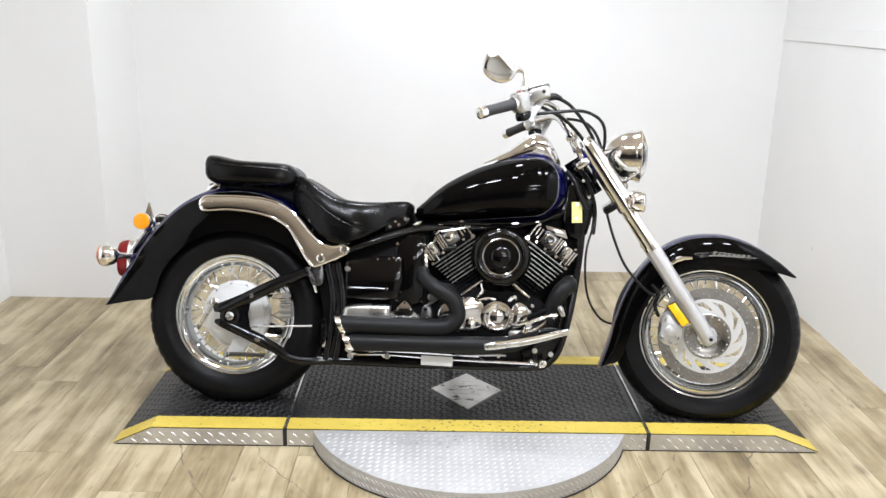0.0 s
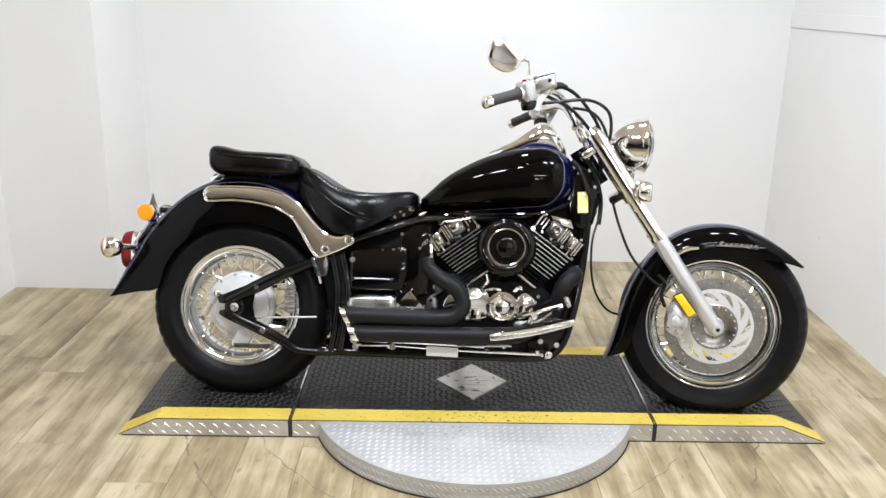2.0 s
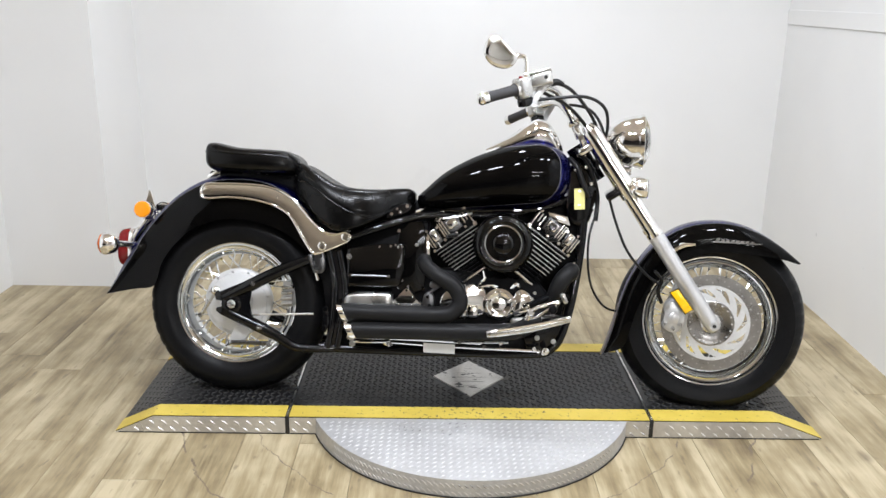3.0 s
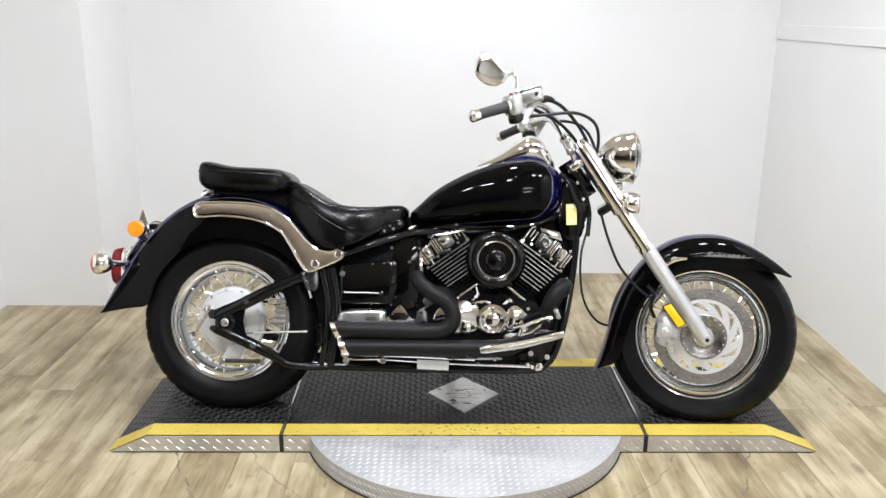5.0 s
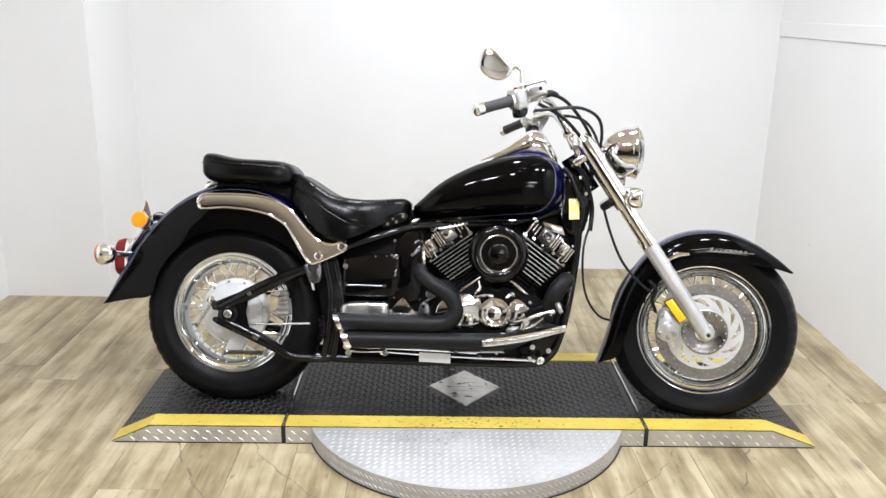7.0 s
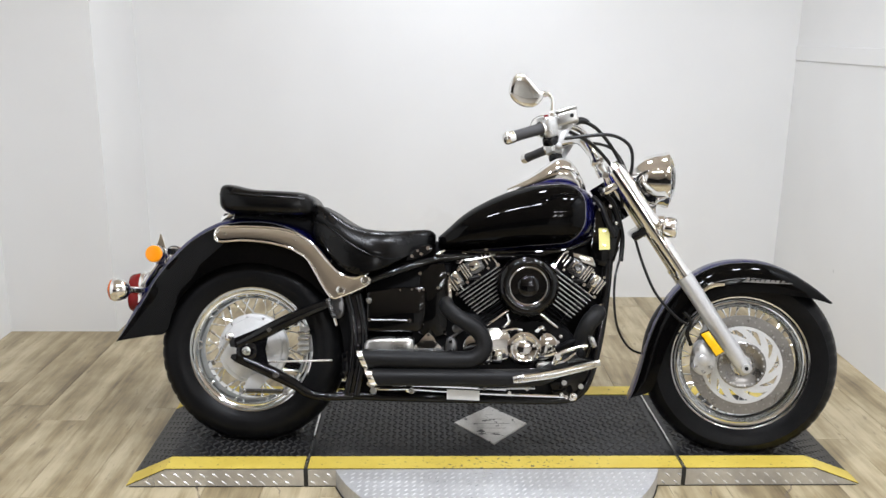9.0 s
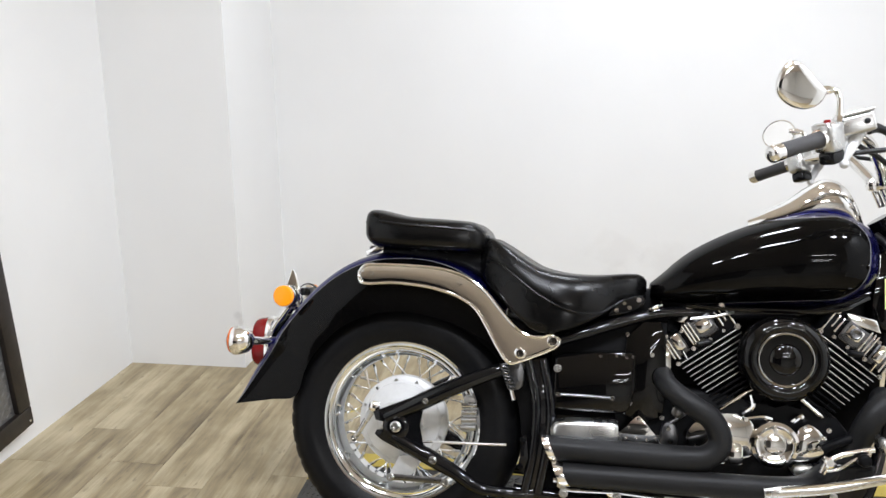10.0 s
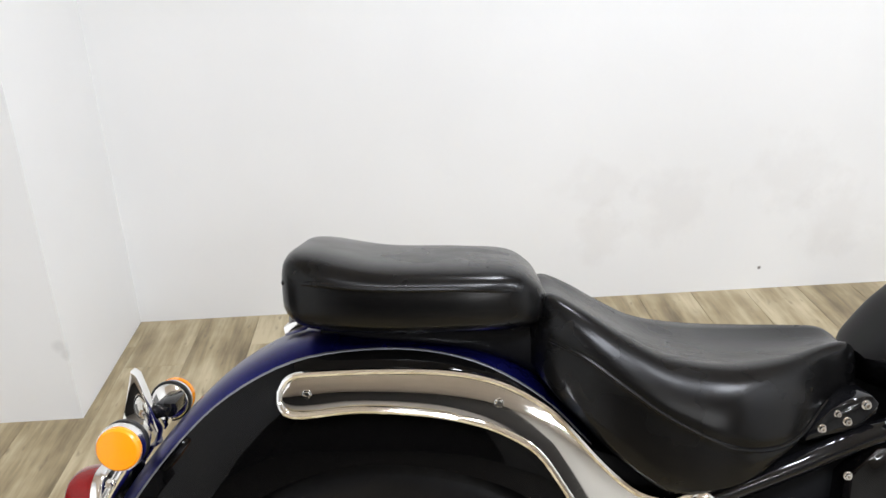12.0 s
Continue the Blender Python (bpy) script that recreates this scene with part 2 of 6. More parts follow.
def paint(name, distance):
    """Two-tone metallic paint: blue outside, black inside, a silver pinstripe where distance(nt, x, y, z) is nought."""
    m, nt, b = nodes_of(name)
    co = coords(nt)
    sep = nt.nodes.new("ShaderNodeSeparateXYZ")
    link(nt, co, sep.inputs[0])
    d = distance(nt, *sep.outputs[:3])
    flake = noise_node(nt, co, 900, 1)
    blue = mix_color(nt, spread(nt, flake, 0.35, 0.7), (0.004, 0.0045, 0.045), (0.010, 0.012, 0.16))
    inside = math_node(nt, "LESS_THAN", d, 0.0)
    stripe = math_node(nt, "LESS_THAN", math_node(nt, "ABSOLUTE", d), 0.0014)
    col = mix_color(nt, inside, blue, (0.0018, 0.0017, 0.0017))
    col = mix_color(nt, stripe, col, (0.17, 0.17, 0.185))
    link(nt, col, b.inputs["Base Color"])
    link(nt, math_node(nt, "MULTIPLY", math_node(nt, "SUBTRACT", 1.0, inside), 0.85), b.inputs["Metallic"])
    link(nt, spread(nt, noise_node(nt, co, 7, 3), 0.3, 0.7, 0.22, 0.32), b.inputs["Roughness"])
    b.inputs["Coat Weight"].default_value, b.inputs["Coat Roughness"].default_value = 0.28, 0.02
    b.inputs["Specular IOR Level"].default_value = 0.0
    return m


def tank_distance(nt, x, y, z):
    zz = math_node(nt, "SUBTRACT", z, math_node(nt, "MULTIPLY", x, 0.09))
    qx = math_node(nt, "SUBTRACT", math_node(nt, "ABSOLUTE", math_node(nt, "SUBTRACT", x, 0.0)), 0.215)
    qz = math_node(nt, "SUBTRACT", math_node(nt, "ABSOLUTE", math_node(nt, "SUBTRACT", zz, 0.751)), 0.018)
    ox, oz = math_node(nt, "MAXIMUM", qx, 0.0), math_node(nt, "MAXIMUM", qz, 0.0)
    far = math_node(nt, "SQRT", math_node(nt, "ADD", math_node(nt, "MULTIPLY", ox, ox), math_node(nt, "MULTIPLY", oz, oz)))
    near = math_node(nt, "MINIMUM", math_node(nt, "MAXIMUM", qx, qz), 0.0)
    return math_node(nt, "SUBTRACT", math_node(nt, "ADD", far, near), 0.08)


def fender_distance(half):
    def distance(nt, x, y, z):
        return math_node(nt, "SUBTRACT", half, math_node(nt, "ABSOLUTE", y))
    return distance


TANKPAINT = paint("tank_two_tone_paint", tank_distance)
REARPAINT = paint("rear_fender_two_tone_paint", fender_distance(0.080))
FRONTPAINT = paint("front_fender_two_tone_paint", fender_distance(0.052))


def floor_wood():
    m, nt, b = nodes_of("washed_oak_vinyl_plank")
    co = coords(nt)
    info = nt.nodes.new("ShaderNodeObjectInfo")
    shift = nt.nodes.new("ShaderNodeVectorMath")
    shift.operation = "ADD"
    link(nt, co, shift.inputs[0])
    comb = nt.nodes.new("ShaderNodeCombineXYZ")
    link(nt, math_node(nt, "MULTIPLY", info.outputs["Random"], 37.0), comb.inputs[0])
    link(nt, math_node(nt, "MULTIPLY", info.outputs["Random"], 91.0), comb.inputs[1])
    link(nt, comb.outputs[0], shift.inputs[1])
    mp = nt.nodes.new("ShaderNodeMapping")
    mp.inputs["Scale"].default_value = (1.0, 0.09, 1.0)
    link(nt, shift.outputs[0], mp.inputs["Vector"])
    grain = noise_node(nt, mp.outputs[0], 70, 6, 0.65)
    streak = noise_node(nt, mp.outputs[0], 14, 4, 0.6)
    blotch = noise_node(nt, shift.outputs[0], 4.5, 3)
    v = math_node(nt, "ADD", math_node(nt, "MULTIPLY", streak, 0.62), math_node(nt, "MULTIPLY", grain, 0.24))
    v = math_node(nt, "ADD", v, math_node(nt, "MULTIPLY", math_node(nt, "SUBTRACT", math_node(nt, "MULTIPLY", blotch, 1.6), 0.3), 0.2))
    v = math_node(nt, "ADD", v, math_node(nt, "MULTIPLY", math_node(nt, "SUBTRACT", info.outputs["Random"], 0.5), 0.07))
    ramp = nt.nodes.new("ShaderNodeValToRGB")
    el = ramp.color_ramp.elements
    el[0].position, el[0].color = 0.36, (0.125, 0.091, 0.047, 1)
    el[1].position, el[1].color = 0.64, (0.500, 0.425, 0.278, 1)
    e = el.new(0.5)
    e.color = (0.310, 0.247, 0.140, 1)
    link(nt, v, ramp.inputs[0])
    # worn ring that the turning platform's castors have left round it
    geo = nt.nodes.new("ShaderNodeNewGeometry")
    off = nt.nodes.new("ShaderNodeVectorMath")
    off.operation = "DISTANCE"
    link(nt, geo.outputs["Position"], off.inputs[0])
    off.inputs[1].default_value = (0.01, 2.755, 0.0)
    wob = math_node(nt, "ADD", off.outputs["Value"], math_node(nt, "MULTIPLY", noise_node(nt, geo.outputs["Position"], 6, 6, 0.65), 0.09))
    ring = math_node(nt, "LESS_THAN", math_node(nt, "ABSOLUTE", math_node(nt, "SUBTRACT", wob, RING_A)), 0.0035)
    ring2 = math_node(nt, "LESS_THAN", math_node(nt, "ABSOLUTE", math_node(nt, "SUBTRACT", wob, RING_B)), 0.0022)
    vor = nt.nodes.new("ShaderNodeTexVoronoi")
    vor.inputs["Scale"].default_value = 4.2
    sq = nt.nodes.new("ShaderNodeMapping")
    sq.inputs["Scale"].default_value = (1.0, 0.55, 1.0)
    link(nt, shift.outputs[0], sq.inputs["Vector"])
    link(nt, sq.outputs[0], vor.inputs["Vector"])
    knot = spread(nt, math_node(nt, "ADD", vor.outputs["Distance"], math_node(nt, "MULTIPLY", grain, 0.05)), 0.055, 0.14, 0.7, 0.0)
    worn = math_node(nt, "MULTIPLY", math_node(nt, "MAXIMUM", ring, ring2), spread(nt, noise_node(nt, geo.outputs["Position"], 14, 4), 0.40, 0.52, 0.0, 0.85))
    mp2 = nt.nodes.new("ShaderNodeMapping")
    mp2.inputs["Scale"].default_value = (1.0, 0.3, 1.0)
    link(nt, shift.outputs[0], mp2.inputs["Vector"])
    fleck = spread(nt, noise_node(nt, mp2.outputs[0], 42, 2, 0.5), 0.64, 0.74, 0.0, 0.6)
    board = mix_color(nt, fleck, mix_color(nt, knot, ramp.outputs[0], (0.13, 0.095, 0.06)), (0.14, 0.105, 0.065))
    col = mix_color(nt, worn, board, (0.15, 0.115, 0.085))
    link(nt, col, b.inputs["Base Color"])
    link(nt, spread(nt, grain, 0.3, 0.7, 0.30, 0.46), b.inputs["Roughness"])
    bump(nt, b, grain, 0.12, 0.001)
    return m


RING_A, RING_B = 1.045, 0.81
WOOD = floor_wood()


# ---- mesh helpers ----
def part(name, bm, mat, parent=None, label="", M=None, smooth=True):
    """One mesh object from a bmesh, under a thing or a part."""
    bmesh.ops.recalc_face_normals(bm, faces=bm.faces[:])
    me = bpy.data.meshes.new(name)
    bm.to_mesh(me)
    bm.free()
    me.materials.append(mat)
    if smooth:
        me.polygons.foreach_set("use_smooth", [True] * len(me.polygons))
        me.set_sharp_from_angle(angle=radians(38))
    ob = new(name, me)
    if parent is not None:
        ob.parent = parent
    if M is not None:
        ob.matrix_local = M
    if label:
        ob["label"] = label
    return ob


def bm_new():
    return bmesh.new()


def add_box(bm, lo, hi, bevel=0.0, M=None, seg=2):
    r = bmesh.ops.create_cube(bm, size=1.0)
    vs = r["verts"]
    c = [(a + b) / 2 for a, b in zip(lo, hi)]
    s = [abs(b - a) for a, b in zip(lo, hi)]
    for v in vs:
        v.co = Vector((c[0] + v.co.x * s[0], c[1] + v.co.y * s[1], c[2] + v.co.z * s[2]))
    if bevel:
        es = list({e for v in vs for e in v.link_edges})
        r = bmesh.ops.bevel(bm, geom=es, offset=min(bevel, min(s) * 0.45), segments=seg, affect="EDGES", profile=0.5)
        vs = list({v for f in r["faces"] for v in f.verts} | {v for v in vs if v.is_valid})
    if M is not None:
        bmesh.ops.transform(bm, matrix=M, verts=[v for v in vs if v.is_valid])
    return bm


def box(lo, hi, bevel=0.0, M=None, seg=2):
    return add_box(bm_new(), lo, hi, bevel, M, seg)


def add_lathe(bm, profile, centre, axis="y", seg=48, closed=False):
    """Turn a profile of (radius, distance along the axis) round an axis through centre."""
    rings = []
    for r, d in profile:
        ring = []
        for i in range(seg):
            a = 2 * math.pi * i / seg
            p, q = r * math.cos(a), r * math.sin(a)
            off = {"x": (d, p, q), "y": (p, d, q), "z": (p, q, d)}[axis]
            ring.append(bm.verts.new([c + o for c, o in zip(centre, off)]))
        rings.append(ring)
    pairs = list(zip(rings, rings[1:])) + ([(rings[-1], rings[0])] if closed else [])
    for a, b in pairs:
        for i in range(seg):
            j = (i + 1) % seg
            bm.faces.new((a[i], a[j], b[j], b[i]))
    if not closed:
        bm.faces.new(rings[0])
        bm.faces.new(rings[-1][::-1])
    return bm


def lathe(profile, centre, axis="y", seg=48, closed=False):
    return add_lathe(bm_new(), profile, centre, axis, seg, closed)


def glide(pts, n):
    """Points along a smooth line through pts (Catmull-Rom), n steps to a stretch."""
    P = [Vector(p) for p in pts]
    P = [2 * P[0] - P[1]] + P + [2 * P[-1] - P[-2]]
    out = []
    for k in range(1, len(P) - 2):
        for i in range(n):
            t = i / n
            a, b, c, d = P[k - 1], P[k], P[k + 1], P[k + 2]
            out.append(0.5 * (2 * b + (c - a) * t + (2 * a - 5 * b + 4 * c - d) * t * t + (3 * b - a - 3 * c + d) * t ** 3))
    out.append(P[-2])
    return out


def add_tube(bm, pts, radius, seg=12, n=5, ends=True, flat=1.0):
    """A tube along a smooth line; radius is a number or one for each of pts."""
    line = glide(pts, n) if len(pts) > 2 else [Vector(p) for p in pts]
    m = len(line)
    if isinstance(radius, (list, tuple)):
        rad = [radius[min(len(radius) - 2, int(i * (len(radius) - 1) / (m - 1)))] for i in range(m)]
        for i in range(m):
            f = i * (len(radius) - 1) / (m - 1)
            k = min(int(f), len(radius) - 2)
            rad[i] = radius[k] + (radius[k + 1] - radius[k]) * (f - k)
    else:
        rad = [radius] * m
    up, rings = None, []
    for i, p in enumerate(line):
        d = (line[min(i + 1, m - 1)] - line[max(i - 1, 0)]).normalized()
        if up is None:
            up = d.orthogonal().normalized() if abs(d.y) > 0.95 else (Vector((0, 1, 0)) - d * d.y).normalized()
        else:
            up = (up - d * up.dot(d)).normalized()
        side = d.cross(up)
        rings.append([bm.verts.new(p + rad[i] * (math.cos(2 * math.pi * k / seg) * up * flat + math.sin(2 * math.pi * k / seg) * side)) for k in range(seg)])
    for a, b in zip(rings, rings[1:]):
        for k in range(seg):
            j = (k + 1) % seg
            bm.faces.new((a[k], a[j], b[j], b[k]))
    if ends:
        bm.faces.new(rings[0][::-1])
        bm.faces.new(rings[-1])
    return bm


def tube(pts, radius, seg=12, n=5, ends=True, flat=1.0):
    return add_tube(bm_new(), pts, radius, seg, n, ends, flat)


def add_plate(bm, outline, y0, y1, bevel=0.0):
    """A flat outline in x and z, drawn out from y0 to y1."""
    a = [bm.verts.new((x, y0, z)) for x, z in outline]
    b = [bm.verts.new((x, y1, z)) for x, z in outline]
    fa, fb = bm.faces.new(a), bm.faces.new(b[::-1])
    n = len(a)
    for i in range(n):
        bm.faces.new((a[i], b[i], b[(i + 1) % n], a[(i + 1) % n]))
    if bevel:
        bmesh.ops.bevel(bm, geom=list(fa.edges) + list(fb.edges), offset=bevel, segments=2, affect="EDGES", profile=0.5)
    return bm


def plate(outline, y0, y1, bevel=0.0):
    return add_plate(bm_new(), outline, y0, y1, bevel)


def smooth_outline(pts, n=4):
    P = [Vector((x, 0, z)) for x, z in pts]
    m, out = len(P), []
    for k in range(m):
        a, b, c, d = P[k - 1], P[k], P[(k + 1) % m], P[(k + 2) % m]
        for i in range(n):
            t = i / n
            v = 0.5 * (2 * b + (c - a) * t + (2 * a - 5 * b + 4 * c - d) * t * t + (3 * b - a - 3 * c + d) * t ** 3)
            out.append((v.x, v.z))
    return out


def loft(stations, n=3.0, seg=40, steps=4, dip=0.0):
    """A closed body through oval sections: stations of (x, bottom, top, half width)."""
    line = glide([(x, w, 0) for x, b, t, w in stations], steps)
    lows = glide([(x, b, t) for x, b, t, w in stations], steps)
    bm, rings = bm_new(), []
    for p, q in zip(line, lows):
        x, w, b, t = p.x, max(p.y, 0.004), q.y, q.z
        mid, h = (b + t) / 2, max((t - b) / 2, 0.003)
        ring = []
        for i in range(seg):
            a = 2 * math.pi * i / seg
            c, s = math.cos(a), math.sin(a)
            y = w * math.copysign(abs(c) ** (2 / n), c)
            z = mid + h * math.copysign(abs(s) ** (2 / n), s)
            if dip and s > 0:
                z -= dip * (1 - (y / w) ** 2) * min(1.0, h / 0.04)
            ring.append(bm.verts.new((x, y, z)))
        rings.append(ring)
    for a, b in zip(rings, rings[1:]):
        for i in range(seg):
            j = (i + 1) % seg
            bm.faces.new((a[i], a[j], b[j], b[i]))
    bm.faces.new(rings[0][::-1])
    bm.faces.new(rings[-1])
    return bm


def fender(outer, inner, widths, n=3.2, seg=28, steps=4, thick=0.004):
    """A fender of U section, swept along an arch: outer ridge, lower edge of its sides, half widths."""
    O = glide([(x, 0, z) for x, z in outer], steps)
    I = glide([(x, 0, z) for x, z in inner], steps)
    W = glide([(w, 0, 0) for w in widths], steps)
    bm, rings = bm_new(), []
    for o, e, w in zip(O, I, W):
        ring = []
        for layer, sc in ((0, 1.0), (1, 0.94)):
            row = []
            for i in range(seg + 1):
                a = math.pi * i / seg
                c, s = math.cos(a), math.sin(a)
                y = w.x * sc * math.copysign(abs(c) ** (2 / n), c)
                k = abs(s) ** (2 / n) * (1.0 if layer == 0 else 0.95)
                p = e + (o - e) * k
                row.append(bm.verts.new((p.x, y, p.z)))
            ring += row if layer == 0 else row[::-1]
        rings.append(ring)
    m = len(rings[0])
    for a, b in zip(rings, rings[1:]):
        for i in range(m):
            j = (i + 1) % m
            bm.faces.new((a[i], a[j], b[j], b[i]))
    for r in (rings[0], rings[-1]):
        for i in range(seg):
            bm.faces.new((r[i], r[i + 1], r[m - 2 - i], r[m - 1 - i]))
    return bm


def bolt_bm(centre, r=0.009, out=0.007, axis=-1):
    """A hexagon head with a washer and a socket, facing the rider's right (axis -1) or left."""
    x, y, z = centre
    r *= 0.85
    bm = lathe([(r * 1.35, 0), (r * 1.35, axis * 0.0015), (r * 1.25, axis * 0.0022)], (x, y, z), seg=16)
    add_lathe(bm, [(r, axis * 0.002), (r, axis * out * 0.82), (r * 0.88, axis * out), (r * 0.50, axis * out), (r * 0.46, axis * out * 0.45)], (x, y, z), seg=6)
    return bm


def thing(name, M, label, category, group=""):
    e = new(name)
    e.empty_display_size = 0.1
    e.matrix_world = M
    return tagged(e, label, category, group)


# ---- room ----
def solid(name, lo, hi, mat, label, bevel=0.0, category="wall"):
    return tagged(part(name, box(lo, hi, bevel), mat, None, smooth=False), label, category, kind="structure")


BACK, LEFT, RIGHT, NEAR = 4.447, -2.19, 1.69, 0.5
PIER_X, PIER_Y = -1.685, 3.882
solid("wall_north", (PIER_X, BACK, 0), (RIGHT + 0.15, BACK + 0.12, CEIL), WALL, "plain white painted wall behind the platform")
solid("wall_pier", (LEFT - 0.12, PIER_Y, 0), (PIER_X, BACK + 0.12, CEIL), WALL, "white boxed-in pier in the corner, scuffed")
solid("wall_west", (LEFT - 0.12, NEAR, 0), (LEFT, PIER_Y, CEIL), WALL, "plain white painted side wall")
east = part("wall_east", box((0, NEAR - BACK, 0), (0.12, 0.03, CEIL), M=None), WALL, smooth=False)
east.matrix_world = pose(1.703, BACK, 0, rz=-1.7)
tagged(east, "white painted side wall with a cover strip", "wall", kind="structure")
part("trim", box((-0.007, NEAR - BACK, 1.287), (-0.002, -0.003, 1.36), 0.002), WALL, east, smooth=False)
HALL = (-5.0, -7.0, 4.5)
DARK_TO = -0.4
solid("wall_south", (DARK_TO, HALL[1] - 0.12, 0), (HALL[2], HALL[1], CEIL), BACKROOM, "off-white wall at the far end of the hall")
# unseen dark walls, added so that chrome and black paint reflect something dark
solid("dark_reflection_south", (HALL[0], HALL[1] - 0.12, 0), (DARK_TO - 0.002, HALL[1], CEIL), DARK_REFLECTION, "unseen charcoal wall added for dark reflections, far end of the hall")
solid("dark_reflection_west", (HALL[0] - 0.12, HALL[1] - 0.12, 0), (HALL[0], NEAR + 0.12, CEIL), DARK_REFLECTION, "unseen charcoal side wall added for dark reflections")
solid("wall_hall_east", (HALL[2], HALL[1] - 0.12, 0), (HALL[2] + 0.12, NEAR + 0.12, CEIL), BACKROOM, "off-white side wall of the hall")
solid("wall_return_west", (HALL[0], NEAR, 0), (LEFT - 0.122, NEAR + 0.12, CEIL), BACKROOM, "off-white wall beside the white bay")
solid("wall_return_east", (1.708, NEAR, 0), (HALL[2], NEAR + 0.12, CEIL), BACKROOM, "off-white wall beside the white bay")
solid("ceiling", (HALL[0] - 0.12, HALL[1] - 0.12, CEIL), (HALL[2] + 0.12, BACK + 0.12, CEIL + 0.1), CEILING, "plain tan ceiling", category="ceiling")

fixture = None
for lx, ly in LAMPS:
    if fixture is None:
        fixture = thing("ceiling_light", pose(lx, ly, CEIL), "round white ceiling downlight, switched on", "ceiling light", "ceiling downlights")
        part("frame", lathe([(0.150, 0), (0.172, 0), (0.172, -0.018), (0.164, -0.024), (0.150, -0.018)], (0, 0, 0), "z", 32, True), FIXTURE, fixture)
        part("diffuser", lathe([(0.149, -0.004), (0.149, -0.010)], (0, 0, 0), "z", 32), m_glow, fixture)
    else:
        copy_thing(fixture, pose(lx, ly, CEIL))
# bodies for the added hall lights, out of view
tube_light = None
for lx, ly, long in HALL_FILLS:
    if tube_light is None:
        tube_light = thing("tube_light", pose(lx, ly, CEIL), "long white ceiling tube light, added out of view to light the hall", "ceiling light", "hall tube lights")
        part("housing", box((-long / 2 - 0.04, -0.09, -0.055), (long / 2 + 0.04, 0.09, -0.001), 0.006), FIXTURE, tube_light)
        part("diffuser", box((-long / 2, -0.065, -0.068), (long / 2, 0.065, -0.0555), 0.004), m_glow, tube_light)
    else:
        copy_thing(tube_light, pose(lx, ly, CEIL))

# ---- display platform ----
ZT = 0.062
FRONT, REAR, TAPE = 2.452, 3.085, 0.075
platform = thing("display_platform", pose(0, 0, 0), "low black tread platform with yellow edges and aluminium disc", "platform")
GAPL, GAPR, TIPL, TIPR, KINKL, KINKR = -0.594, 0.612, -1.162, 1.186, -1.035, 1.035


def section_bm(xs, zs, y0, y1, z0=0.0):
    """A slab whose top follows the line xs, zs."""
    out = [(x, z) for x, z in zip(xs, zs)] + [(xs[-1], z0), (xs[0], z0)]
    keep = []
    for p in out:
        if not keep or (abs(p[0] - keep[-1][0]) + abs(p[1] - keep[-1][1])) > 1e-5:
            keep.append(p)
    return plate(keep, y0, y1, 0.0)


def ribbon(name, xs, zs, y0, y1, mat, parent, label=""):
    """A thin strip laid on the line xs, zs."""
    up = [(x, z + 0.0025) for x, z in zip(xs, zs)]
    dn = [(x, z + 0.0002) for x, z in zip(xs, zs)][::-1]
    return part(name, plate(up + dn, y0, y1), mat, parent, label, smooth=False)


SECTIONS = [("ramp", [TIPL, KINKL, GAPL - 0.006], [0.004, ZT, ZT]), ("centre_deck", [GAPL + 0.006, GAPR - 0.006], [ZT, ZT]), ("ramp", [GAPR + 0.006, KINKR, TIPR], [ZT, ZT, 0.004])]
for nm, xs, zs in SECTIONS:
    sec = part(nm, section_bm(xs, zs, FRONT, REAR), DECK, platform, "black tread deck", smooth=False)
    ribbon("edge_tape", xs, zs, FRONT - 0.001, FRONT + TAPE, YELLOW, sec, "yellow edge tape, worn")
    ribbon("edge_tape", xs, zs, REAR - TAPE, REAR + 0.001, YELLOW, sec, "yellow edge tape, worn")
    face = [(x, max(0.002, z - 0.003)) for x, z in zip(xs, zs)] + [(xs[-1], 0.001), (xs[0], 0.001)]
    part("side_plate", plate(face, FRONT - 0.0035, FRONT - 0.0005), ALUEDGE, sec, "bright tread plate side", smooth=False)


def lozenge(bm, c, ax, up, length, width, height):
    """A raised almond of tread plate: centre, long direction, outward normal."""
    c, ax, up = Vector(c), Vector(ax).normalized(), Vector(up)
    sd = up.cross(ax)
    base = [c + ax * length / 2, c + sd * width / 2, c - ax * length / 2, c - sd * width / 2]
    vs = [bm.verts.new(p) for p in base]
    t1, t2 = bm.verts.new(c + ax * length * 0.28 + up * height), bm.verts.new(c - ax * length * 0.28 + up * height)
    for f in ((vs[0], vs[1], t1), (vs[1], t2, t1), (vs[1], vs[2], t2), (vs[2], vs[3], t2), (vs[3], t1, t2), (vs[3], vs[0], t1)):
        bm.faces.new(f)


def tread(name, cells, mat, parent):
    bm = bm_new()
    for c in cells:
        lozenge(bm, *c)
    return tagged(part(name, bm, mat, parent, smooth=False), kind="stuff")


def top_z(x):
    return max(0.004, ZT * min(1.0, (x - TIPL) / (KINKL - TIPL), (TIPR - x) / (TIPR - KINKR)))


